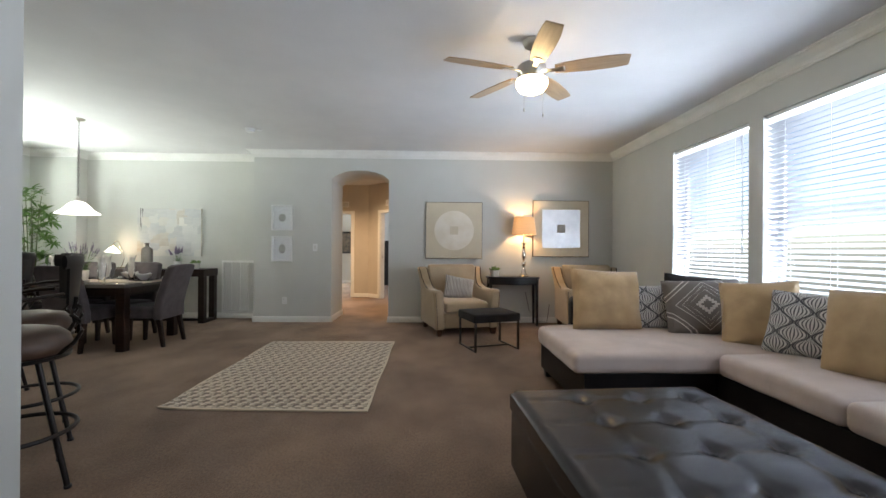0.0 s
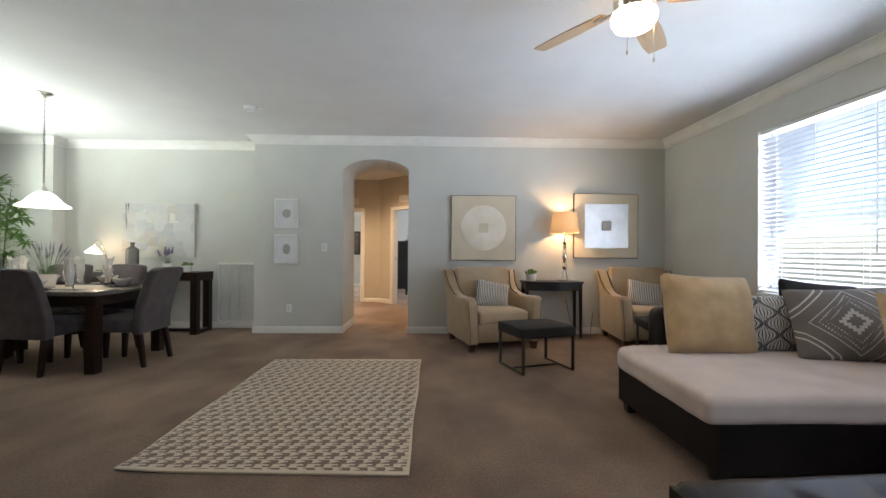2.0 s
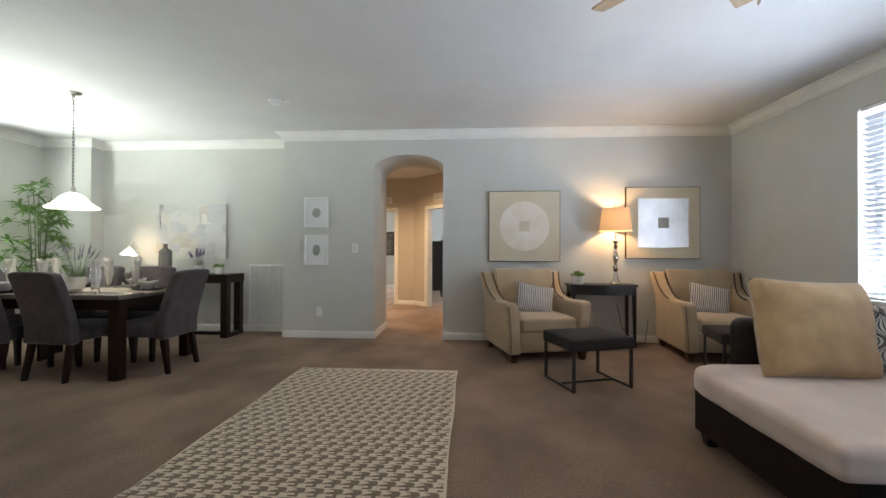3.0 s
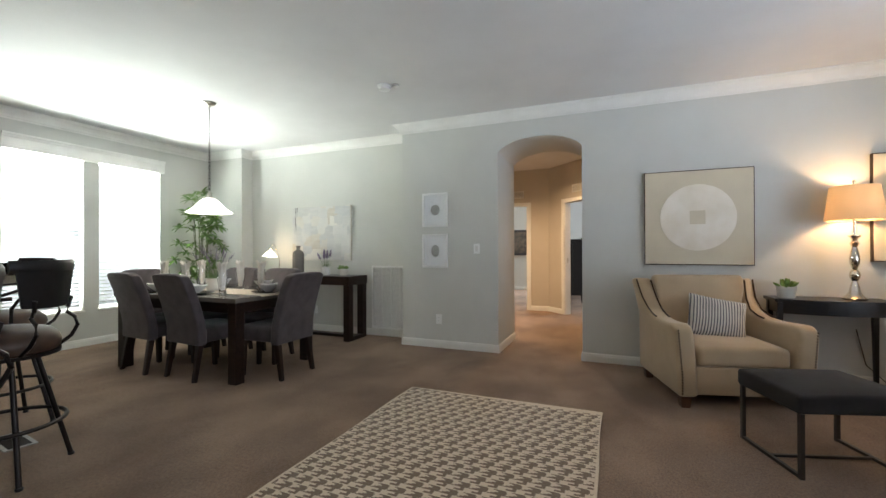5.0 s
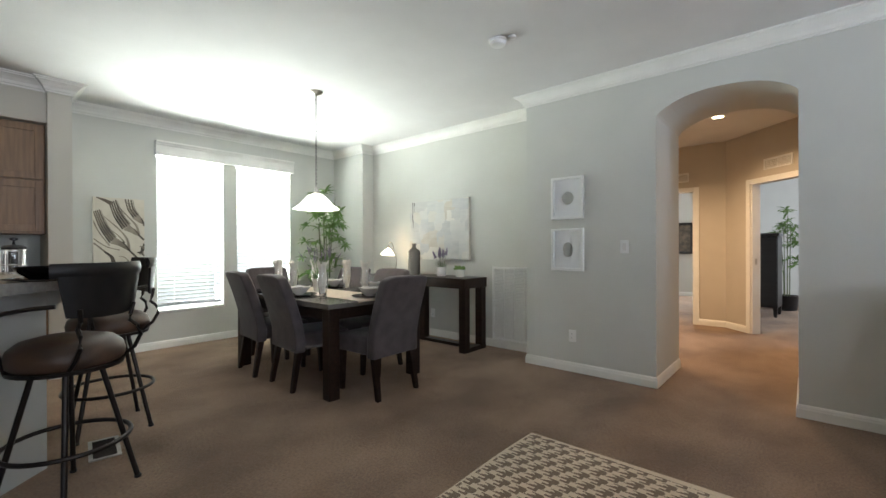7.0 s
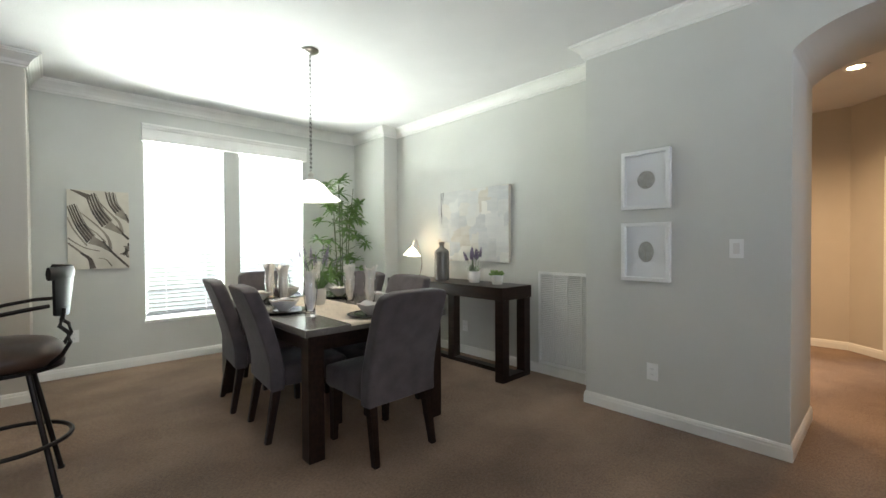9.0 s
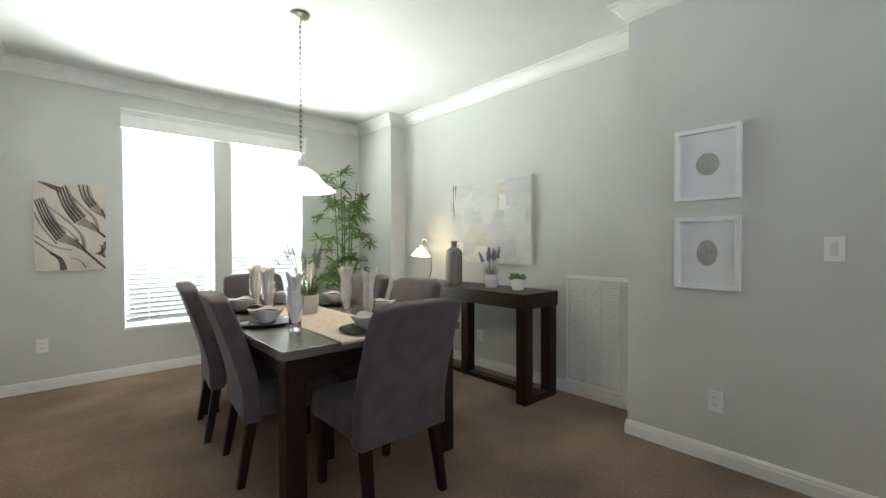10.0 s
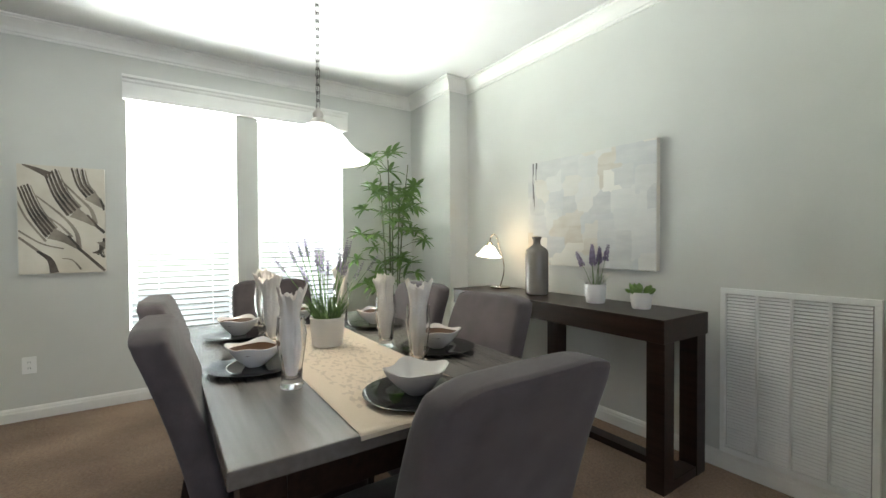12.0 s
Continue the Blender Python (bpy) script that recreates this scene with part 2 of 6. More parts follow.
# hall behind the arch: square end, then a wall at forty-five degrees with a door
HB = 10.33
wall("wall_hall_back", (-4.2, HB), (-1.52, HB), 0.12, HALL_WARMED, "painted hall wall with a doorway, warm lamplight in its colour", [(1.45, 2.27, 0, 2.04)])
wall("wall_hall_angled", (-1.52, HB), (0.45, HB - 1.97), 0.12, HALL_WARMED, "painted angled hall wall with a doorway, warm lamplight in its colour", [(0.46, 1.28, 0, 2.04)])
wall("wall_hall_side", (-4.2, YH), (-4.2, HB), 0.12, HALL_WARMED, "painted end wall of the hall, warm lamplight in its colour")
wall("wall_hall_side", (0.45, HB - 1.97), (0.45, YH), 0.12, HALL_WARMED, "painted end wall of the hall, warm lamplight in its colour")
wall("wall_rooms_back", (XL, 14.45), (XR, 14.45), 0.12, WALL, "blue-grey painted bedroom wall")
structure("wall_partition", new_box((-1.72, HB + 0.12, 0), (-1.6, 14.45, H)), WALL, "painted wall between the two far rooms", "wall")
wall("wall_rooms_side", (XL, YH), (XL, 14.45), 0.12, WALL, "painted bedroom side wall")
wall("wall_rooms_side", (XR, 14.45), (XR, YH), 0.12, WALL, "painted bedroom side wall")

CROWN = [(0, H - 0.112), (0.012, H - 0.112), (0.014, H - 0.098), (0.024, H - 0.094), (0.032, H - 0.07), (0.052, H - 0.045), (0.072, H - 0.028), (0.08, H - 0.024), (0.082, H - 0.014), (0.098, H - 0.012), (0.1, H - 0.001)]
bm = bmesh.new()
sweep(bm, [(XR, YS), (XR, YB), (-2.81, YB), (-2.81, YD), (-5.72, YD), (-5.72, 6.93), (XL, 6.93), (XL, 3.61), (-5.85, 3.61), (-5.85, 3.44), (-5.9, 3.44), (-5.9, YS)], CROWN)
structure("trim_crown", bm, TRIM, "white stepped crown moulding along the ceiling", "moulding")
BASE = [(0, 0.002), (0.014, 0.002), (0.014, 0.062), (0.011, 0.072), (0.011, 0.08), (0.005, 0.092), (0, 0.094)]
bm = bmesh.new()
sweep(bm, [(XR, YS), (XR, YB), (AX1, YB), (AX1, YH)], BASE)
sweep(bm, [(AX0, YH), (AX0, YB), (-2.81, YB), (-2.81, YD), (-5.72, YD), (-5.72, 6.93), (XL, 6.93), (XL, 3.61), (-5.85, 3.61), (-5.85, 3.44)], BASE)
structure("baseboard", bm, TRIM, "white painted baseboard", "baseboard")
bm = bmesh.new()
k = math.sqrt(0.5)
sweep(bm, [(-1.52 + 0.39 * k, HB - 0.39 * k), (-1.52, HB), (-1.86, HB)], BASE)
sweep(bm, [(-2.83, HB), (-4.2, HB)], BASE)
sweep(bm, [(0.45, HB - 1.97), (-1.52 + 1.36 * k, HB - 1.36 * k)], BASE)
sweep(bm, [(XR, 14.45), (-1.6, 14.45)], BASE)
sweep(bm, [(-1.72, 14.45), (XL, 14.45)], BASE)
structure("baseboard", bm, TRIM, "white painted baseboard of the hall and rooms", "baseboard")


# materials of the things
def calc(m, op, a, b=0.0):
    n = m.node_tree.nodes.new("ShaderNodeMath")
    n.operation = op
    for i, v in enumerate((a, b)):
        if isinstance(v, (int, float)):
            n.inputs[i].default_value = v
        else:
            link(m, v, n.inputs[i])
    return n.outputs[0]


def xyz(m, kind="Object"):
    n = node(m, "ShaderNodeSeparateXYZ")
    link(m, coords(m, kind), n.inputs[0])
    return n.outputs[0], n.outputs[1], n.outputs[2]


def blend(m, fac, a, b, to="Base Color"):
    """Mix of two colours (or sockets) by fac into the surface colour."""
    x = node(m, "ShaderNodeMix")
    x.data_type = "RGBA"
    link(m, fac, x.inputs[0])
    for i, v in ((6, a), (7, b)):
        if isinstance(v, tuple):
            x.inputs[i].default_value = (*v, 1)
        else:
            link(m, v, x.inputs[i])
    if to:
        link(m, x.outputs[2], m.node_tree.nodes["Principled BSDF"].inputs[to])
    return x.outputs[2]


def noise_of(m, scale, detail=3, stretch=None):
    vec = coords(m)
    if stretch:
        mp = node(m, "ShaderNodeMapping", Scale=stretch)
        link(m, vec, mp.inputs["Vector"])
        vec = mp.outputs[0]
    n = node(m, "ShaderNodeTexNoise", Scale=scale, Detail=detail)
    link(m, vec, n.inputs["Vector"])
    return n.outputs[0]


def fabric(name, light, dark, scale=6, rough=0.92, weave=500, relief=0.25, sheen=0.35):
    m = mat(name, light, rough, Sheen_Weight=sheen, Sheen_Roughness=0.4)
    mottle(m, light, dark, scale, (0.3, 0.7), 0.25, weave)
    bump(m, weave, relief, 0.003)
    return m


def wood(name, light, dark, rough=0.35, along=(2, 30, 30)):
    m = mat(name, light, rough)
    mottle(m, light, dark, 1.5, (0.3, 0.7), 0.2, 60, stretch=along)
    bump(m, 40, 0.05, 0.002)
    return m


ESPRESSO = wood("espresso_wood", (0.026, 0.0125, 0.008), (0.010, 0.005, 0.0035), 0.33)
ESPRESSO.node_tree.nodes["Principled BSDF"].inputs["Specular IOR Level"].default_value = 0.28
# base paler than the espresso wood, to carry the window's glare on the top
TOPWOOD_GLARE = wood("tabletop_wood_glare", (0.138, 0.126, 0.116), (0.112, 0.101, 0.092), 0.25)
TOPWOOD_GLARE.node_tree.nodes["Principled BSDF"].inputs["Specular IOR Level"].default_value = 1.0
BLACKWOOD = wood("black_wood", (0.012, 0.011, 0.012), (0.006, 0.005, 0.006), 0.35)
OAK = wood("cabinet_wood", (0.27, 0.15, 0.072), (0.18, 0.10, 0.048), 0.45, (30, 30, 2))
FOOTWOOD = wood("foot_wood", (0.11, 0.045, 0.02), (0.06, 0.025, 0.012), 0.4)
# wood lightened to carry the fan bowl's warm glow on the blades
BLADE_LIT = wood("blade_wood_lit", (0.44, 0.32, 0.20), (0.34, 0.24, 0.145), 0.4)
GREYFAB = fabric("grey_velvet", (0.100, 0.083, 0.085), (0.062, 0.051, 0.053), 9, sheen=0.2)
CREAM = fabric("cream_microfibre", (0.70, 0.58, 0.51), (0.57, 0.465, 0.405), 4.5)
TAN = fabric("tan_chenille", (0.55, 0.39, 0.215), (0.43, 0.30, 0.16), 8, relief=0.5)
CHAIRTAN = fabric("tan_upholstery", (0.50, 0.385, 0.25), (0.42, 0.32, 0.205), 4)
DARKFAB = fabric("charcoal_fabric", (0.020, 0.017, 0.017), (0.012, 0.010, 0.011), 6, sheen=0.06)
LEATHER = mat("dark_leather", (0.012, 0.009, 0.009), 0.4, Specular_IOR_Level=0.3)
mottle(LEATHER, (0.013, 0.010, 0.010), (0.007, 0.0055, 0.0055), 7)
bump(LEATHER, 160, 0.2, 0.002)
LEATHER2 = mat("ottoman_leather", (0.022, 0.018, 0.020), 0.27, Specular_IOR_Level=0.45)
mottle(LEATHER2, (0.017, 0.011, 0.011), (0.009, 0.006, 0.006), 5)
bump(LEATHER2, 180, 0.22, 0.002)
STEEL = mat("dark_steel", (0.035, 0.03, 0.028), 0.38, 0.85)
GUNMETAL = mat("gunmetal", (0.10, 0.094, 0.09), 0.4, 0.9)
NICKEL = mat("brushed_nickel", (0.55, 0.52, 0.47), 0.28, 1.0)
CHAMPAGNE = mat("champagne_metal", (0.72, 0.66, 0.57), 0.2, 1.0)
BRONZE = mat("dark_bronze", (0.06, 0.035, 0.02), 0.4, 0.8)
WHITE = mat("white_plastic", (0.80, 0.80, 0.78), 0.35)
CERAMIC = mat("white_ceramic", (0.72, 0.70, 0.67), 0.15)
STONEPOT = mat("matte_white_pot", (0.66, 0.64, 0.59), 0.7)
bump(STONEPOT, 60, 0.3, 0.004)
PLATE = mat("black_glazed_plate", (0.007, 0.006, 0.006), 0.06, Specular_IOR_Level=0.16)
DARKHOLE = mat("dark_slot", (0.03, 0.03, 0.03), 0.8)
VASEGREY = mat("grey_stoneware", (0.16, 0.145, 0.125), 0.25)
mottle(VASEGREY, (0.185, 0.165, 0.14), (0.12, 0.108, 0.094), 4, stretch=(1, 1, 0.25))
GLASS = mat("clear_glass", (1, 1, 1), 0.02, Transmission_Weight=1.0, IOR=1.45)
PANE = mat("thin_glass", (1, 1, 1), 0.02)
tp = node(PANE, "ShaderNodeBsdfTransparent", Color=(0.97, 0.98, 0.98, 1))
gl = node(PANE, "ShaderNodeBsdfGlossy", Roughness=0.015)
fr_ = node(PANE, "ShaderNodeLayerWeight", Blend=0.5)
mx = node(PANE, "ShaderNodeMixShader")
link(PANE, calc(PANE, "ADD", calc(PANE, "MULTIPLY", calc(PANE, "POWER", fr_.outputs["Facing"], 4.0), 0.45), 0.025), mx.inputs[0])
link(PANE, tp.outputs[0], mx.inputs[1])
link(PANE, gl.outputs[0], mx.inputs[2])
link(PANE, mx.outputs[0], PANE.node_tree.nodes["Material Output"].inputs[0])
NAPKIN = fabric("ivory_napkin", (0.76, 0.72, 0.66), (0.58, 0.545, 0.49), 16, sheen=0.1)
LEAF = mat("bamboo_leaf", (0.075, 0.16, 0.035), 0.5, Subsurface_Weight=0.0)
mottle(LEAF, (0.15, 0.25, 0.065), (0.05, 0.10, 0.028), 5)
tr = node(LEAF, "ShaderNodeBsdfTranslucent", Color=(0.15, 0.27, 0.06, 1))
mx = node(LEAF, "ShaderNodeMixShader", Fac=0.35)
link(LEAF, LEAF.node_tree.nodes["Principled BSDF"].outputs[0], mx.inputs[1])
link(LEAF, tr.outputs[0], mx.inputs[2])
link(LEAF, mx.outputs[0], LEAF.node_tree.nodes["Material Output"].inputs[0])
STALK = mat("bamboo_stalk", (0.10, 0.14, 0.05), 0.5)
mottle(STALK, (0.12, 0.15, 0.06), (0.06, 0.08, 0.03), 6)
GRASS = mat("lavender_stem", (0.10, 0.19, 0.05), 0.6)
mottle(GRASS, (0.14, 0.24, 0.07), (0.06, 0.12, 0.035), 30)
LILAC = mat("lavender_flower", (0.20, 0.165, 0.23), 0.8)
mottle(LILAC, (0.26, 0.21, 0.30), (0.12, 0.09, 0.15), 60)
SUCC = mat("succulent_leaf", (0.13, 0.22, 0.05), 0.5)
SOIL = mat("potting_soil", (0.03, 0.022, 0.016), 0.95)
LAMINATE = mat("speckled_countertop", (0.36, 0.34, 0.31), 0.4)
mottle(LAMINATE, (0.40, 0.38, 0.35), (0.30, 0.28, 0.26), 40)

# lit shades
SHADE = mat("linen_shade", (0.62, 0.44, 0.25), 0.9, Transmission_Weight=0.0)
tr = node(SHADE, "ShaderNodeBsdfTranslucent", Color=(0.72, 0.52, 0.34, 1))
mx = node(SHADE, "ShaderNodeMixShader", Fac=0.055)
link(SHADE, SHADE.node_tree.nodes["Principled BSDF"].outputs[0], mx.inputs[1])
link(SHADE, tr.outputs[0], mx.inputs[2])
link(SHADE, mx.outputs[0], SHADE.node_tree.nodes["Material Output"].inputs[0])
OPAL = glow("opal_glass_pendant", (1.0, 0.97, 0.9), 2.2)
OPALFAN = glow("opal_glass_fan", (1.0, 0.72, 0.36), 22.0)
OPALDESK = glow("opal_glass_lamp", (1.0, 0.9, 0.72), 2.6)
CAN = glow("downlight_lens", (1.0, 0.8, 0.5), 14.0)

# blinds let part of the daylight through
# white slats; the grey base stands for the shade on their backlit side
SLAT_SHADED = mat("blind_slat_shaded", (0.30, 0.305, 0.32), 0.5)
tr = node(SLAT_SHADED, "ShaderNodeBsdfTranslucent", Color=(0.85, 0.87, 0.88, 1))
mx = node(SLAT_SHADED, "ShaderNodeMixShader", Fac=0.02)
link(SLAT_SHADED, SLAT_SHADED.node_tree.nodes["Principled BSDF"].outputs[0], mx.inputs[1])
link(SLAT_SHADED, tr.outputs[0], mx.inputs[2])
link(SLAT_SHADED, mx.outputs[0], SLAT_SHADED.node_tree.nodes["Material Output"].inputs[0])

# patterned fabrics, in the cushion's own plane
STRIPE = fabric("ticking_stripe", (0.6, 0.56, 0.5), (0.5, 0.46, 0.41), 8)
sx, sy, sz = xyz(STRIPE)
w = calc(STRIPE, "GREATER_THAN", calc(STRIPE, "SINE", calc(STRIPE, "MULTIPLY", sx, 2 * math.pi / 0.021)), 0.25)
blend(STRIPE, w, (0.60, 0.56, 0.50), (0.12, 0.12, 0.13))

OGEE = fabric("ogee_print", (0.5, 0.48, 0.45), (0.4, 0.38, 0.36), 8)
sx, sy, sz = xyz(OGEE)
# two interlocking rows of onion shapes, each drawn with meridian lines
ratio = None
for ox, oy in ((40.0, 40.0), (40.5, 40.5)):
    fx = calc(OGEE, "ABSOLUTE", calc(OGEE, "SUBTRACT", calc(OGEE, "FRACT", calc(OGEE, "ADD", calc(OGEE, "DIVIDE", sx, 0.20), ox)), 0.5))
    fy = calc(OGEE, "FRACT", calc(OGEE, "ADD", calc(OGEE, "DIVIDE", sy, 0.155), oy))
    wide = calc(OGEE, "ADD", calc(OGEE, "MULTIPLY", calc(OGEE, "POWER", calc(OGEE, "SINE", calc(OGEE, "MULTIPLY", fy, math.pi)), 2.0), 0.5), 0.004)
    q_ = calc(OGEE, "DIVIDE", fx, wide)
    ratio = q_ if ratio is None else calc(OGEE, "MINIMUM", ratio, q_)
lines = calc(OGEE, "LESS_THAN", calc(OGEE, "FRACT", calc(OGEE, "ADD", calc(OGEE, "MULTIPLY", ratio, 4.5), 0.3)), 0.62)
inside = calc(OGEE, "LESS_THAN", ratio, 0.84)
blend(OGEE, calc(OGEE, "MULTIPLY", lines, inside), (0.075, 0.073, 0.08), (0.60, 0.58, 0.55))

KILIM = fabric("diamond_weave", (0.2, 0.18, 0.165), (0.16, 0.145, 0.13), 8)
sx, sy, sz = xyz(KILIM)
d = calc(KILIM, "ADD", calc(KILIM, "ABSOLUTE", sx), calc(KILIM, "MULTIPLY", calc(KILIM, "ABSOLUTE", sy), 1.15))
dots = calc(KILIM, "GREATER_THAN", calc(KILIM, "SINE", calc(KILIM, "MULTIPLY", calc(KILIM, "SUBTRACT", sx, calc(KILIM, "MULTIPLY", sy, 0.9)), 2 * math.pi / 0.024)), -0.1)
dots2 = calc(KILIM, "GREATER_THAN", calc(KILIM, "SINE", calc(KILIM, "MULTIPLY", calc(KILIM, "ADD", sx, calc(KILIM, "MULTIPLY", sy, 0.9)), 2 * math.pi / 0.024)), -0.1)


def band(m, v, lo, hi):
    return calc(m, "MULTIPLY", calc(m, "GREATER_THAN", v, lo), calc(m, "LESS_THAN", v, hi))


ring = calc(KILIM, "MULTIPLY", calc(KILIM, "MAXIMUM", band(KILIM, d, 0.145, 0.16), band(KILIM, d, 0.188, 0.206)), calc(KILIM, "MULTIPLY", dots, dots2))
stepx = calc(KILIM, "ABSOLUTE", calc(KILIM, "MULTIPLY", calc(KILIM, "ROUND", calc(KILIM, "DIVIDE", sx, 0.02)), 0.02))
stepy = calc(KILIM, "ABSOLUTE", calc(KILIM, "MULTIPLY", calc(KILIM, "ROUND", calc(KILIM, "DIVIDE", sy, 0.018)), 0.018))
heart = band(KILIM, calc(KILIM, "ADD", stepx, calc(KILIM, "MULTIPLY", stepy, 1.15)), 0.055, 0.092)
heart = calc(KILIM, "MAXIMUM", heart, band(KILIM, d, 0.235, 0.243))
white = calc(KILIM, "MAXIMUM", calc(KILIM, "MAXIMUM", ring, heart), calc(KILIM, "MAXIMUM", band(KILIM, d, 0.34, 0.352), band(KILIM, d, 0.385, 0.4)))
blend(KILIM, white, (0.175, 0.157, 0.14), (0.60, 0.56, 0.51))

RUG = fabric("flatweave_rug", (0.5, 0.46, 0.38), (0.42, 0.38, 0.32), 5, relief=0.6, weave=260)
sx, sy, sz = xyz(RUG)
gy = calc(RUG, "ADD", calc(RUG, "DIVIDE", sy, 0.082), 200.0)
row = calc(RUG, "FLOOR", gy)
shift = calc(RUG, "MULTIPLY", calc(RUG, "MODULO", row, 2.0), 0.38)
fx = calc(RUG, "FRACT", calc(RUG, "ADD", calc(RUG, "DIVIDE", sx, 0.092), calc(RUG, "ADD", shift, 50.0)))
fy = calc(RUG, "DIVIDE", calc(RUG, "FLOOR", calc(RUG, "MULTIPLY", calc(RUG, "FRACT", gy), 11.0)), 11.0)
dash = calc(RUG, "MULTIPLY", calc(RUG, "LESS_THAN", fy, 0.13), band(RUG, fx, 0.24, 0.78))
stem = calc(RUG, "MULTIPLY", calc(RUG, "LESS_THAN", fy, 0.40), band(RUG, fx, 0.56, 0.78))
body = band(RUG, fy, 0.30, 0.90)
wedge = calc(RUG, "LESS_THAN", calc(RUG, "ABSOLUTE", calc(RUG, "SUBTRACT", fy, 0.66)), calc(RUG, "MULTIPLY", calc(RUG, "SUBTRACT", 0.6, fx), 0.46))
arrow = calc(RUG, "MULTIPLY", body, calc(RUG, "SUBTRACT", 1.0, wedge))
arrow = calc(RUG, "MULTIPLY", arrow, calc(RUG, "LESS_THAN", fx, calc(RUG, "SUBTRACT", 1.19, calc(RUG, "MULTIPLY", calc(RUG, "ABSOLUTE", calc(RUG, "SUBTRACT", fy, 0.58)), 1.1))))
slit = calc(RUG, "MAXIMUM", dash, stem)
edge = calc(RUG, "MULTIPLY", calc(RUG, "LESS_THAN", calc(RUG, "ABSOLUTE", sx), 0.752), band(RUG, calc(RUG, "SUBTRACT", sy, calc(RUG, "MULTIPLY", calc(RUG, "SUBTRACT", 0.5, calc(RUG, "DIVIDE", sx, 1.53)), 0.05)), -1.115, 1.08))
dark = calc(RUG, "MULTIPLY", calc(RUG, "MAXIMUM", arrow, slit), edge)
thread = noise_of(RUG, 90, 2)
tone = blend(RUG, thread, (0.73, 0.61, 0.45), (0.60, 0.495, 0.36), None)
tone2 = blend(RUG, thread, (0.20, 0.132, 0.085), (0.15, 0.10, 0.064), None)
blend(RUG, dark, tone, tone2)

RUNNER = fabric("runner_linen", (0.58, 0.49, 0.38), (0.52, 0.435, 0.335), 8)
sx, sy, sz = xyz(RUNNER)
spots = calc(RUNNER, "GREATER_THAN", noise_of(RUNNER, 34, 1, (1, 1.8, 1)), 0.56)
spots = calc(RUNNER, "MULTIPLY", spots, calc(RUNNER, "MULTIPLY", calc(RUNNER, "LESS_THAN", sx, 0.7), calc(RUNNER, "LESS_THAN", calc(RUNNER, "ABSOLUTE", sy), 0.15)))
blend(RUNNER, spots, (0.62, 0.52, 0.40), (0.47, 0.385, 0.29))

# pictures
CANVAS = mat("abstract_painting", (0.6, 0.6, 0.58), 0.6)
vo = node(CANVAS, "ShaderNodeTexVoronoi", Scale=7.0, Randomness=0.75)
vo.distance = "CHEBYCHEV"
wob = noise_of(CANVAS, 5, 4)
ad = node(CANVAS, "ShaderNodeVectorMath")
ad.operation = "ADD"
sc = node(CANVAS, "ShaderNodeCombineXYZ")
link(CANVAS, calc(CANVAS, "MULTIPLY", wob, 0.025), sc.inputs[0])
link(CANVAS, calc(CANVAS, "MULTIPLY", noise_of(CANVAS, 9, 4), 0.025), sc.inputs[2])
link(CANVAS, coords(CANVAS), ad.inputs[0])
link(CANVAS, sc.outputs[0], ad.inputs[1])
link(CANVAS, ad.outputs[0], vo.inputs["Vector"])
rp = node(CANVAS, "ShaderNodeValToRGB")
rp.color_ramp.elements[0].color, rp.color_ramp.elements[1].color = (0.36, 0.365, 0.375, 1), (0.74, 0.71, 0.64, 1)
for p, c in ((0.25, (0.58, 0.57, 0.54, 1)), (0.45, (0.42, 0.43, 0.445, 1)), (0.62, (0.60, 0.58, 0.53, 1)), (0.8, (0.44, 0.36, 0.26, 1))):
    rp.color_ramp.elements.new(p).color = c
sep = node(CANVAS, "ShaderNodeSeparateColor")
link(CANVAS, vo.outputs["Color"], sep.inputs[0])
link(CANVAS, sep.outputs[0], rp.inputs[0])
scrub = noise_of(CANVAS, 6, 6, (1.2, 1, 3.5))
soft = blend(CANVAS, calc(CANVAS, "MULTIPLY", scrub, 0.8), rp.outputs[0], (0.68, 0.67, 0.63), None)
sx, sy, sz = xyz(CANVAS)
drip = calc(CANVAS, "MULTIPLY", calc(CANVAS, "GREATER_THAN", noise_of(CANVAS, 30, 3, (1, 1, 0.06)), 0.58), calc(CANVAS, "LESS_THAN", sx, -0.40))
drip = calc(CANVAS, "MULTIPLY", drip, calc(CANVAS, "GREATER_THAN", sz, -0.22))
blend(CANVAS, drip, soft, (0.09, 0.085, 0.08))
bump(CANVAS, 25, 0.25, 0.006)
EDGE = mat("canvas_edge", (0.62, 0.58, 0.50), 0.8)
bump(EDGE, 300, 0.2, 0.002)
PRINT = mat("sepia_photo_ground", (0.5, 0.46, 0.38), 0.55)
mottle(PRINT, (0.72, 0.67, 0.57), (0.50, 0.45, 0.36), 3, (0.3, 0.7), stretch=(1, 1.2, 1))
SEPIA = mat("sepia_photo_dark", (0.10, 0.08, 0.06), 0.55)
mottle(SEPIA, (0.13, 0.10, 0.07), (0.035, 0.028, 0.02), 9)
SEPIA2 = mat("sepia_photo_mid", (0.26, 0.22, 0.165), 0.55)
mottle(SEPIA2, (0.36, 0.31, 0.24), (0.16, 0.13, 0.10), 6)
LINEN = mat("khaki_canvas", (0.40, 0.35, 0.235), 0.75)
mottle(LINEN, (0.70, 0.615, 0.455), (0.63, 0.55, 0.405), 3, (0.3, 0.7), 0.2, 200)
bump(LINEN, 320, 0.2, 0.002)
PEARL = mat("pearl_paint", (0.72, 0.67, 0.60), 0.4, 0.15)
mottle(PEARL, (0.86, 0.80, 0.70), (0.77, 0.69, 0.56), 4)
bump(PEARL, 14, 0.25, 0.006)
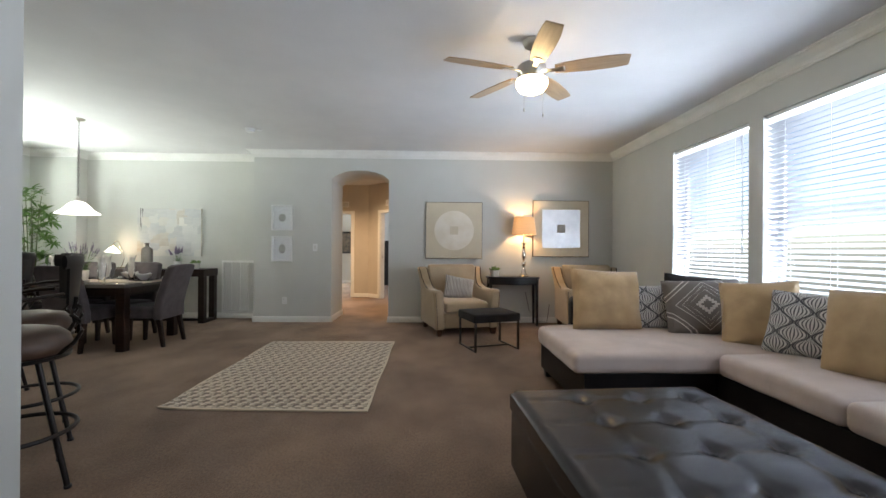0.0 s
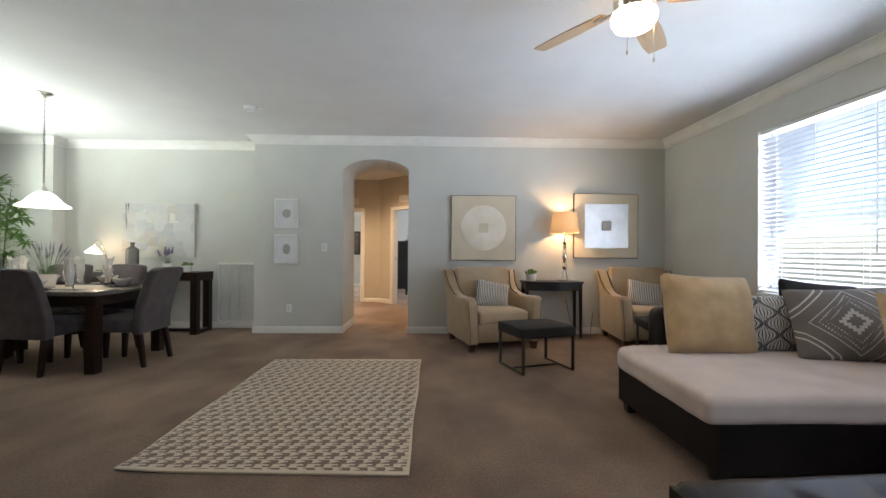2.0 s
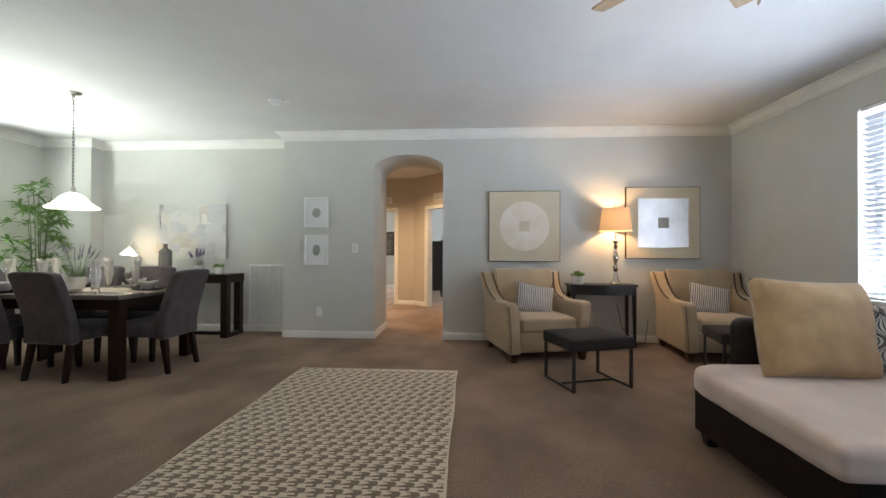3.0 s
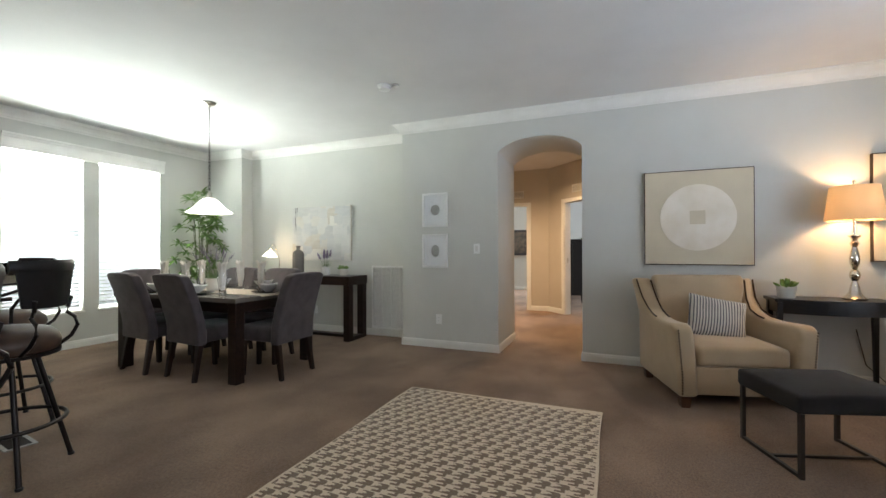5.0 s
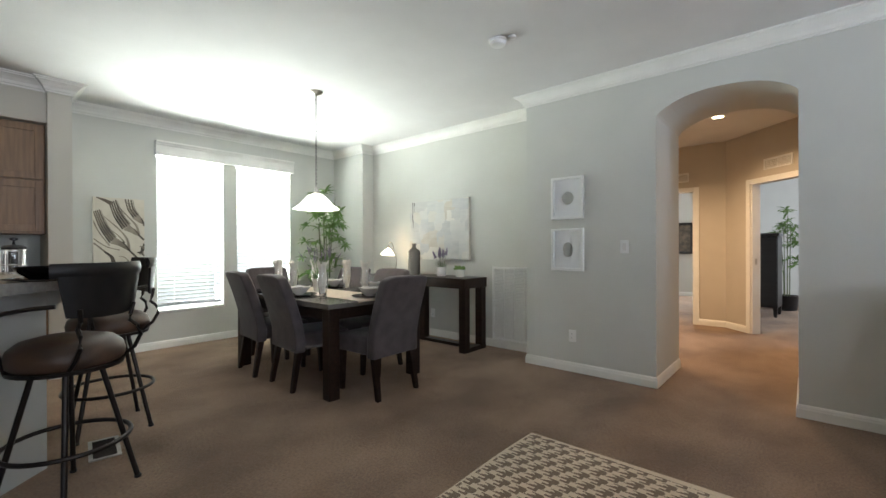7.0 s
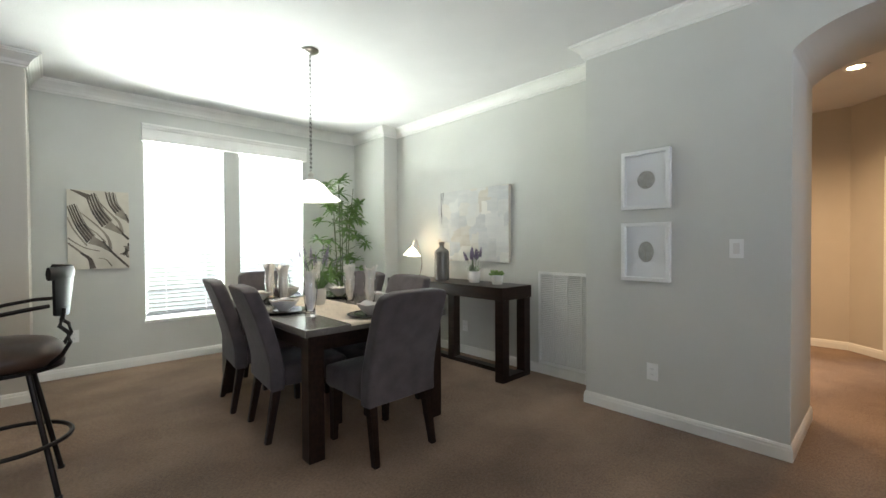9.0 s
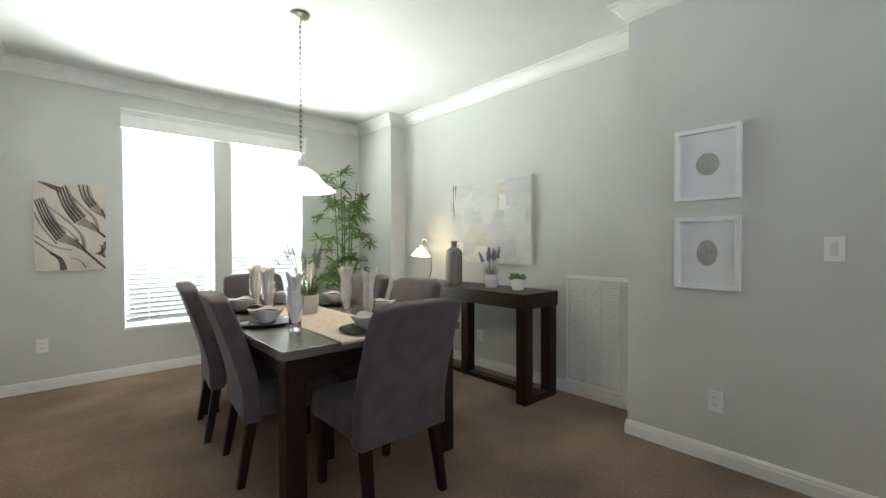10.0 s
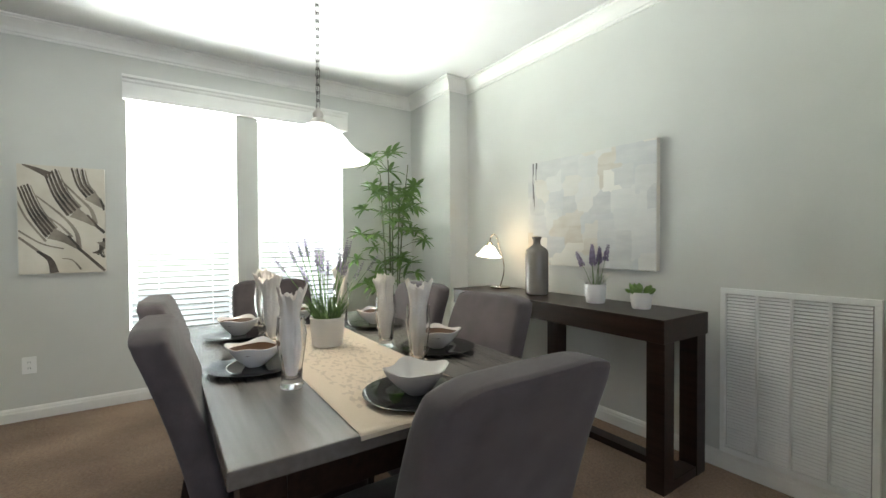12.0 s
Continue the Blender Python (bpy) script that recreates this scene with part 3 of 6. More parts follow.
SILVER = mat("silver_leaf", (0.86, 0.87, 0.88), 0.36, 0.35)
mottle(SILVER, (0.90, 0.91, 0.92), (0.80, 0.81, 0.82), 5)
bump(SILVER, 22, 0.2, 0.004)
GREYPAINT = mat("grey_square_paint", (0.40, 0.37, 0.31), 0.6)
bump(GREYPAINT, 60, 0.2, 0.003)
PAPER = mat("white_mat_board", (0.88, 0.87, 0.87), 0.8)
PRESSED = mat("pressed_leaf", (0.30, 0.285, 0.25), 0.7)
mottle(PRESSED, (0.47, 0.455, 0.42), (0.37, 0.355, 0.325), 30)


# shaping helpers
def pillow(w, h, t, n=14, pinch=0.07, wrinkle=0.006, seed=0.0):
    """A stuffed square cushion in the xy plane, thickest in the middle, with drawn-in sides."""
    bm = bmesh.new()
    top, bot = {}, {}
    for i in range(n + 1):
        for j in range(n + 1):
            u, v = 2 * i / n - 1, 2 * j / n - 1
            x = u * (1 - pinch * (1 - v * v) - 0.035 * (abs(u * v)) ** 6) * w / 2
            y = v * (1 - pinch * (1 - u * u) - 0.035 * (abs(u * v)) ** 6) * h / 2
            z = t / 2 * max(0.0, (1 - u * u) * (1 - v * v)) ** 0.38
            z += wrinkle * noise.noise(Vector((x * 9 + seed, y * 9, seed))) * (1 if 0 < i < n and 0 < j < n else 0)
            top[i, j] = bm.verts.new((x, y, z))
            bot[i, j] = top[i, j] if i in (0, n) or j in (0, n) else bm.verts.new((x, y, -z))
    for i in range(n):
        for j in range(n):
            bm.faces.new((top[i, j], top[i + 1, j], top[i + 1, j + 1], top[i, j + 1]))
            q = (bot[i, j], bot[i, j + 1], bot[i + 1, j + 1], bot[i + 1, j])
            if len(set(q)) == 4:
                bm.faces.new(q)
    return bm


def padded(a, b, r=0.03, seg=3, crown=0.0, cuts=6, wobble=0.0):
    """An upholstered block: rounded edges and a slightly domed top."""
    bm = bmesh.new()
    axes = []
    for i in range(3):
        L = b[i] - a[i]
        rr = min(r, L * 0.45)
        soft = [rr * (1 - math.cos(math.pi / 2 * q / seg)) for q in range(seg)]
        inner = [rr + (L - 2 * rr) * q / cuts for q in range(cuts + 1)]
        axes.append([a[i] + v for v in soft + inner + [L - v for v in soft[::-1]]])
    for i in range(3):
        j, k_ = (i + 1) % 3, (i + 2) % 3
        for end in (a[i], b[i]):
            g = {}
            for p, u in enumerate(axes[j]):
                for q, v in enumerate(axes[k_]):
                    co = [0, 0, 0]
                    co[i], co[j], co[k_] = end, u, v
                    g[p, q] = bm.verts.new(co)
            for p in range(len(axes[j]) - 1):
                for q in range(len(axes[k_]) - 1):
                    bm.faces.new((g[p, q], g[p + 1, q], g[p + 1, q + 1], g[p, q + 1]))
    bmesh.ops.remove_doubles(bm, verts=bm.verts, dist=1e-5)
    cx, cy = (a[0] + b[0]) / 2, (a[1] + b[1]) / 2
    lx, ly = (b[0] - a[0]) / 2, (b[1] - a[1]) / 2
    for v in bm.verts:
        core = Vector([min(max(v.co[i], a[i] + min(r, (b[i] - a[i]) * 0.45)), b[i] - min(r, (b[i] - a[i]) * 0.45)) for i in range(3)])
        d = v.co - core
        if d.length > 1e-6:
            v.co = core + d.normalized() * min(r, 0.45 * min(b[i] - a[i] for i in range(3)))
        u, w_ = (v.co.x - cx) / lx, (v.co.y - cy) / ly
        if crown and v.co.z > (a[2] + b[2]) / 2:
            v.co.z += crown * max(0, 1 - u ** 4) * max(0, 1 - w_ ** 4)
        if wobble:
            v.co += Vector((0, 0, wobble * noise.noise(v.co * 4)))
    return bm


def slab(outline, z0, z1, bevel=0.0):
    """A flat body from a plan outline."""
    bm = bmesh.new()
    lo = [bm.verts.new((x, y, z0)) for x, y in outline]
    hi = [bm.verts.new((x, y, z1)) for x, y in outline]
    bm.faces.new(lo[::-1])
    bm.faces.new(hi)
    n = len(lo)
    for i in range(n):
        bm.faces.new((lo[i], lo[(i + 1) % n], hi[(i + 1) % n], hi[i]))
    if bevel:
        bmesh.ops.bevel(bm, geom=[e for e in bm.edges if e.calc_face_angle(0) > radians(30) and abs(e.verts[0].co.z - e.verts[1].co.z) < 1e-6], offset=bevel, segments=3, affect="EDGES", profile=0.5)
    return bm


def side_body(profile, x0, x1, bevel=0.0):
    """A body from a side outline in (y, z), from x0 to x1."""
    bm = bmesh.new()
    lo = [bm.verts.new((x0, y, z)) for y, z in profile]
    hi = [bm.verts.new((x1, y, z)) for y, z in profile]
    bm.faces.new(lo)
    bm.faces.new(hi[::-1])
    n = len(lo)
    for i in range(n):
        bm.faces.new((lo[i], hi[i], hi[(i + 1) % n], lo[(i + 1) % n]))
    if bevel:
        bmesh.ops.recalc_face_normals(bm, faces=bm.faces)
        bmesh.ops.bevel(bm, geom=[e for e in bm.edges if e.calc_face_angle(0) > radians(25)], offset=bevel, segments=3, affect="EDGES", profile=0.55)
    return bm


def leg_mesh(top, foot, a, b, bevel=0.004):
    """A tapered square leg from its top (half width a) to its foot (half width b)."""
    bm = bmesh.new()
    vs = box(bm, (-1, -1, 0), (1, 1, 1))
    for v in vs:
        hi = v.co.z > 0.5
        c, r = (Vector(top), a) if hi else (Vector(foot), b)
        v.co = Vector((c.x + v.co.x * r, c.y + v.co.y * r, c.z))
    bmesh.ops.bevel(bm, geom=bm.edges[:], offset=bevel, segments=2, affect="EDGES")
    return bm


# windows with blinds
def window(name, label, x_wall, side, y0, y1, z0, z1, pitch, tilt, rows):
    """side: +1 where the outside lies towards +x."""
    th = thing(name, label, "window", kind="structure")
    xo = x_wall + side * 0.15
    f = 0.045
    bm = bmesh.new()
    for a, b in (((xo, y0, z0), (xo + side * 0.03, y0 + f, z1)), ((xo, y1 - f, z0), (xo + side * 0.03, y1, z1)), ((xo, y0 + f, z0), (xo + side * 0.03, y1 - f, z0 + f)),
                 ((xo, y0 + f, z1 - f), (xo + side * 0.03, y1 - f, z1)), ((xo, y0 + f, z0 + (z1 - z0) * 0.36), (xo + side * 0.025, y1 - f, z0 + (z1 - z0) * 0.36 + 0.05))):
        box(bm, tuple(min(p, q) for p, q in zip(a, b)), tuple(max(p, q) for p, q in zip(a, b)))
    part("window_frame", bm, WHITE, th, "white vinyl sash frame")
    pane = part("pane", new_box((min(xo + side * 0.012, xo + side * 0.017), y0 + f, z0 + f), (max(xo + side * 0.012, xo + side * 0.017), y1 - f, z1 - f)), PANE, th)
    pane.visible_shadow = False
    xb = x_wall + side * 0.05
    bm = new_box((xb - 0.03, y0 + 0.008, z1 - 0.034), (xb + 0.03, y1 - 0.008, z1 - 0.002), 0.004)
    part("blind_headrail", bm, WHITE, th)
    bm = new_box((xb - 0.024, y0 + 0.012, z0 + 0.012), (xb + 0.024, y1 - 0.012, z0 + 0.032), 0.004)
    part("blind_bottom_rail", bm, WHITE, th)
    first = None
    n = int((z1 - z0 - 0.085) / pitch)
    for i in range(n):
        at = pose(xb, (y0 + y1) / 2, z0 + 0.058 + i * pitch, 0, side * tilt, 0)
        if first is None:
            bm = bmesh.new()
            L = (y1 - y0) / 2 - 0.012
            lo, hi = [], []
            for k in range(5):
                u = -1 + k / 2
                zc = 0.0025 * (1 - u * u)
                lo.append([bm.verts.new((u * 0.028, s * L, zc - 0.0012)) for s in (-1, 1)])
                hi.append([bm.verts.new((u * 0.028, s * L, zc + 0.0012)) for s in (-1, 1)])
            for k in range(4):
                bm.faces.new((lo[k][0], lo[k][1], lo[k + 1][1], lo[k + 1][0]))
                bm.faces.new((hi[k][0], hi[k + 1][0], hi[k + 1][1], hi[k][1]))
            first = part("slat", bm, SLAT_SHADED, th, at=at)
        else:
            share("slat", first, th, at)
    bm = bmesh.new()
    for k in range(rows):
        yy = y0 + (y1 - y0) * (k + 0.5) / rows
        for dx in (-0.027, 0.027):
            rod(bm, (xb + dx, yy, z0 + 0.03), (xb + dx, yy, z1 - 0.05), 0.0012, seg=5)
    part("ladder_cord", bm, WHITE, th)
    return th


for i, (a, b) in enumerate(WIN_R):
    th = window("window_%d" % (i + 1), "wide window with half-open white slatted blind", XR, 1, a, b, ZR0, ZR1, 0.046, 25, 3)
    bm = bmesh.new()
    rod(bm, (XR + 0.018, a + 0.1, ZR1 - 0.05), (XR + 0.018, a + 0.1, ZR0 + 0.46), 0.004, seg=8)
    lathe(bm, [(0.004, 0), (0.009, 0.01), (0.009, 0.05), (0.004, 0.06)], 10, (XR + 0.018, a + 0.1, ZR0 + 0.41))
    part("tilt_wand", bm, WHITE, th)
    part("window_sill", new_box((XR - 0.004, a - 0.01, ZR0 - 0.02), (XR + 0.145, b + 0.01, ZR0 + 0.004), 0.003), WHITE, th)
for i, (a, b) in enumerate(WIN_L):
    th = window("window_%d" % (i + 3), "tall window with white slatted blind flooded by daylight", XL, -1, a, b, ZL0, ZL1, 0.046, 44, 2)
    part("window_sill", new_box((XL - 0.145, a - 0.012, ZL0 - 0.022), (XL + 0.014, b + 0.012, ZL0 + 0.004), 0.004), TRIM, th)
# unseen window, added so that its lamp brightens the near part of the room
th = thing("window_5", "white window frame added out of view for fill light", "window", kind="structure")
bm = bmesh.new()
for a, b in (((3.12, -0.25, ZR0), (3.15, -0.2, ZR1)), ((3.12, 1.4, ZR0), (3.15, 1.45, ZR1)), ((3.12, -0.2, ZR0), (3.15, 1.4, ZR0 + 0.05)), ((3.12, -0.2, ZR1 - 0.05), (3.15, 1.4, ZR1))):
    box(bm, a, b)
part("window_frame", bm, WHITE, th)
val = thing("window_valance", "white stepped cornice over the two dining windows", "valance", kind="structure")
bm = bmesh.new()
sweep(bm, [(XL, 6.19), (XL, 4.43)], [(0.0, 2.31), (0.05, 2.31), (0.05, 2.43), (0.058, 2.44), (0.062, 2.455), (0.072, 2.465), (0.072, 2.485), (0.0, 2.485)])
part("cornice_board", bm, TRIM, val)

# doorways of the hall
def casing(name, m, width, height, label):
    th = thing(name, label, "door frame", kind="structure")
    th.matrix_basis = m
    for x0 in (-0.07, width + 0.0):
        part("casing", new_box((x0, -0.018, 0), (x0 + 0.07, 0, height + 0.07), 0.004), TRIM, th)
    part("head_casing", new_box((0.0, -0.018, height), (width, 0, height + 0.07), 0.004), TRIM, th)
    part("jamb", new_box((0, 0.0, 0), (0.02, 0.12, height), 0.002), TRIM, th)
    part("jamb", new_box((width - 0.02, 0.0, 0), (width, 0.12, height), 0.002), TRIM, th)
    return th


d1 = casing("door_1", pose(-4.2 + 1.45, HB, 0), 0.82, 2.04, "white cased doorway with its door swung open")
d2 = casing("door_2", pose(-1.52 + 0.46 * k, HB - 0.46 * k, 0, 0, 0, -45), 0.82, 2.04, "white cased doorway in the angled wall")
part("hinge", new_box((0.795, 0.02, 1.55), (0.802, 0.09, 1.65)), NICKEL, d1)
part("hinge", new_box((0.795, 0.02, 0.55), (0.802, 0.09, 0.65)), NICKEL, d1)
part("strike_plate", new_box((0.018, 0.04, 0.95), (0.023, 0.07, 1.03)), NICKEL, d2, "bright metal strike plate")


def vent(m, w, h, label):
    th = thing("wall_vent", label, "vent", group="hall transfer grilles")
    th.matrix_basis = m
    bm = bmesh.new()
    for a, b in (((0, -0.012, 0), (w, -0.001, 0.018)), ((0, -0.012, h - 0.018), (w, -0.001, h)), ((0, -0.012, 0.018), (0.018, -0.001, h - 0.018)), ((w - 0.018, -0.012, 0.018), (w, -0.001, h - 0.018)),
                 ((w / 2 - 0.006, -0.011, 0.018), (w / 2 + 0.006, -0.001, h - 0.018))):
        box(bm, a, b)
    part("frame", bm, TRIM, th)
    part("backing", new_box((0.01, -0.003, 0.01), (w - 0.01, -0.001, h - 0.01)), STUB, th)
    first = None
    for i in range(8):
        at = pose(w / 2, -0.006, 0.026 + i * (h - 0.05) / 7, 35, 0, 0)
        if first is None:
            first = part("slat", new_box((-w / 2 + 0.019, -0.006, -0.0012), (w / 2 - 0.019, 0.006, 0.0012)), TRIM, th, at=at)
        else:
            share("slat", first, th, at)


vent(pose(-1.52 + 0.68 * k, HB - 0.68 * k, 2.2, 0, 0, -45), 0.42, 0.14, "white louvred vent over the angled doorway")
vent(pose(-2.42, HB, 2.2), 0.42, 0.14, "white louvred vent over the hall doorway")


def downlight(where, label):
    th = thing("recessed_light", label, "downlight", where, group="recessed ceiling lights")
    bm = bmesh.new()
    lathe(bm, [(0.062, 0), (0.062, -0.008), (0.088, -0.006), (0.09, 0)], 24)
    part("trim_ring", bm, WHITE, th, smooth=True)
    bm = bmesh.new()
    lathe(bm, [(0.061, -0.003), (0.03, -0.006), (0.0005, -0.007)], 20)
    part("lens", bm, CAN, th)


downlight((-1.42, 8.86, H), "glowing round recessed downlight in hall ceiling")

# far rooms glimpsed through the doorways
arm = thing("armoire", "tall black wooden armoire on short legs", "wardrobe", (-1.2, 12.15, 0), -4)
part("body", new_box((-0.235, -0.28, 0.16), (0.235, 0.28, 1.37), 0.01), BLACKWOOD, arm)
part("top", new_box((-0.255, -0.3, 1.37), (0.255, 0.3, 1.42), 0.008), BLACKWOOD, arm)
part("door", new_box((-0.225, -0.3, 0.2), (-0.004, -0.281, 1.34), 0.004), BLACKWOOD, arm)
part("door", new_box((0.004, -0.3, 0.2), (0.225, -0.281, 1.34), 0.004), BLACKWOOD, arm)
for x in (-0.2, 0.2):
    for y in (-0.24, 0.24):
        part("leg", leg_mesh((x, y, 0.16), (x, y, 0), 0.03, 0.022), BLACKWOOD, arm)


def leaf_spray(rng, n, length, droop=0.5, width=0.11):
    """A tuft of lance leaves springing from the origin."""
    bm = bmesh.new()
    for i in range(n):
        az, el = rng.uniform(0, 2 * math.pi), rng.uniform(-0.35, 0.9)
        L = length * rng.uniform(0.65, 1.1)
        d = Vector((math.cos(az) * math.cos(el), math.sin(az) * math.cos(el), math.sin(el)))
        side = d.cross(Vector((0, 0, 1))).normalized()
        up = side.cross(d)
        rows_ = []
        for s, w_ in ((0.0, 0.1), (0.25, 0.9), (0.55, 1.0), (0.82, 0.55)):
            p = d * L * s - Vector((0, 0, droop * L * s * s))
            rows_.append((bm.verts.new(p - side * L * width * w_ + up * 0.004), bm.verts.new(p - up * 0.003), bm.verts.new(p + side * L * width * w_ + up * 0.004)))
        tip = bm.verts.new(d * L - Vector((0, 0, droop * L)))
        for a, b in zip(rows_, rows_[1:]):
            bm.faces.new((a[0], a[1], b[1], b[0]))
            bm.faces.new((a[1], a[2], b[2], b[1]))
        bm.faces.new((rows_[-1][0], rows_[-1][1], tip))
        bm.faces.new((rows_[-1][1], rows_[-1][2], tip))
    return bm


def bamboo(where, label, height, stalks, seed, sprays, spread):
    rng = random.Random(seed)
    th = thing("bamboo_plant", label, "plant", where)
    bm = bmesh.new()
    lathe(bm, [(0.12, 0), (0.15, 0.02), (0.175, 0.26), (0.185, 0.28), (0.165, 0.28), (0.16, 0.24), (0.0005, 0.24)], 28)
    part("pot", bm, BLACKWOOD, th, "dark round planter", True)
    tufts = [part("leaf_spray", leaf_spray(rng, 11, 0.175, 0.3, 0.12), LEAF, th, at=pose(0, 0, height * 0.985))]
    for i in range(3):
        tufts.append(part("leaf_spray", leaf_spray(rng, 10 + i, 0.17, 0.35, 0.12), LEAF, th, at=pose(rng.uniform(-0.05, 0.05), rng.uniform(-0.05, 0.05), height * (0.9 - 0.06 * i))))
    for s in range(stalks):
        a = 2 * math.pi * s / stalks + rng.uniform(-0.4, 0.4)
        r0, top = rng.uniform(0.02, 0.07), height * rng.uniform(0.72, 1.0)
        lean = rng.uniform(0.02, 0.12)
        pts = []
        for q in range(10):
            f = q / 9
            pts.append((math.cos(a) * (r0 + lean * f * f), math.sin(a) * (r0 + lean * f * f), 0.2 + (top - 0.2) * f))
        bm = bmesh.new()
        tube(bm, pts, [0.010 - 0.006 * q / 9 for q in range(10)], 7)
        for q in range(1, 9):
            p, nx_ = Vector(pts[q]), Vector(pts[q + 1])
            rod(bm, p - Vector((0, 0, 0.004)), p + Vector((0, 0, 0.004)), 0.0115 - 0.006 * q / 9, seg=7)
        part("stalk", bm, STALK, th, smooth=True)
        for q in range(sprays):
            f = rng.uniform(0.30, 1.0)
            i = min(int(f * 9), 8)
            p = Vector(pts[i]).lerp(Vector(pts[i + 1]), f * 9 - i)
            az = a + rng.uniform(-1.6, 1.6)
            reach = rng.uniform(0.03, spread) * (1.15 - 0.55 * f)
            e = p + Vector((math.cos(az) * reach, math.sin(az) * reach, rng.uniform(0.0, 0.10)))
            bm = bmesh.new()
            tube(bm, [p, p.lerp(e, 0.5) + Vector((0, 0, 0.02)), e], [0.0035, 0.0028, 0.002], 5)
            part("twig", bm, STALK, th)
            share("leaf_spray", rng.choice(tufts), th, Matrix.Translation(e) @ pose(0, 0, 0, rng.uniform(-25, 25), rng.uniform(-25, 25), rng.uniform(0, 360)) @ Matrix.Scale(rng.uniform(0.7, 1.1), 4))
    return th


bamboo((-0.90, 13.05, 0), "leafy artificial bamboo in a dark pot in the far room", 1.85, 5, 3, 5, 0.3)


def framed(name, label, cx, y, cz, w, h, f, frame_mat, art_mat, depth=0.025, rz=0.0, x_plane=False, group=""):
    """A framed picture with its back at the local plane y = 0, facing -y."""
    th = thing(name, label, "picture", (cx, y, cz), rz, group)
    bm = bmesh.new()
    for a, b in (((-w / 2, -depth, -h / 2), (w / 2, -0.001, -h / 2 + f)), ((-w / 2, -depth, h / 2 - f), (w / 2, -0.001, h / 2)), ((-w / 2, -depth, -h / 2 + f), (-w / 2 + f, -0.001, h / 2 - f)), ((w / 2 - f, -depth, -h / 2 + f), (w / 2, -0.001, h / 2 - f))):
        box(bm, a, b, 0.002, 1)
    part("frame", bm, frame_mat, th)
    part("picture_panel", new_box((-w / 2 + f, -0.008, -h / 2 + f), (w / 2 - f, -0.002, h / 2 - f)), art_mat, th)
    return th


framed("framed_picture", "dark framed print on the far room wall", -0.2, 14.44, 1.45, 0.88, 0.8, 0.07, BLACKWOOD, PAPER)
framed("framed_picture", "small dark brown painting on the far room wall", -3.05, 14.44, 1.4, 0.75, 0.75, 0.06, BLACKWOOD, SEPIA)

# living room -----------------------------------------------------------------
bm = padded((-0.765, -1.145, 0.0), (0.765, 1.145, 0.012), 0.004, 2, 0, 16)
for v in bm.verts:
    # edges lie a little unevenly and one near corner is drawn in and lifted
    x, y = v.co.x, v.co.y
    near = max(0, -y / 1.145)
    v.co.y += 0.055 * near ** 3 * max(0, 0.5 - x / 1.53)
    v.co.x += 0.006 * math.sin(y * 5.2 + 0.6) * abs(x) / 0.765
    v.co.z += 0.014 * max(0, near - 0.86) / 0.14 * max(0, -x - 0.5) / 0.265
rug = tagged(mesh("area_rug", bm, RUG), "taupe and cream flat-woven rug lying on the carpet", "rug")
rug.matrix_basis = pose(-1.187, 4.168, 0.001, 0, 0, 0)

# sectional sofa
sofa = thing("sectional_sofa", "cream microfibre sectional sofa with dark leather base", "sofa", (0.04, 0.04, 0))
SX, SY = 1.02, 2.84
base_outline = [(SX + 0.05, SY + 0.01), (2.02, SY + 0.01), (2.02, -0.7), (2.93, -0.7), (2.93, 4.15), (1.40, 4.15), (1.38, 3.95), (SX + 0.03, 3.93)]
part("base", slab(base_outline, 0.07, 0.315, 0.015), LEATHER, sofa, "dark brown leather base", True)
for fx_, fy_ in ((1.12, 2.93), (1.10, 3.85), (2.1, 0.2), (2.85, 3.95), (2.1, -0.6), (2.85, -0.6)):
    part("foot", leg_mesh((fx_, fy_, 0.07), (fx_, fy_, 0), 0.04, 0.03), BLACKWOOD, sofa)


bm = padded((0.985, 2.82, 0.317), (2.78, 3.97, 0.465), 0.045, 4, 0.02, 14, 0.006)
for v in bm.verts:
    # the far outer corner is rounded in plan
    u, w_ = 0.985 + 0.2 - v.co.x, v.co.y - (3.97 - 0.2)
    if u > 0 and w_ > 0:
        dd = math.hypot(u, w_)
        mx_ = max(u, w_)
        v.co.x, v.co.y = 0.985 + 0.2 - u * mx_ / dd, 3.77 + w_ * mx_ / dd
part("chaise_cushion", bm, CREAM, sofa, "cream chaise seat cushion", True)
for y0, y1 in ((1.93, 2.815), (1.03, 1.925), (0.13, 1.025)):
    part("seat_cushion", padded((1.985, y0, 0.317), (2.8, y1, 0.467), 0.045, 4, 0.022, 8, 0.005), CREAM, sofa, "cream seat cushion", True)
# leather backs along the wall and behind the chaise
part("backrest", padded((2.74, -0.68, 0.315), (2.935, 3.96, 0.74), 0.05, 4, 0.0, 5), LEATHER, sofa, "dark leather back", True)
part("backrest", padded((1.365, 3.98, 0.315), (2.935, 4.16, 0.735), 0.07, 5, 0.0, 5), LEATHER, sofa, "dark leather back behind the chaise", True)


def cushion_on(name, label, w, h, t, material, where, rx, rz, seed=0.0, spin=0.0, group="sofa cushions"):
    th = thing(name, label, "cushion", where, rz, group)
    bm = pillow(w, h, t * 1.12, 18, 0.07, 0.022 if material is TAN else 0.010, seed)
    p = part("cushion", bm, material, th, smooth=True)
    p.matrix_basis = pose(0, 0, 0, rx, 0, 0) @ pose(0, 0, 0, 0, 0, spin)
    return th


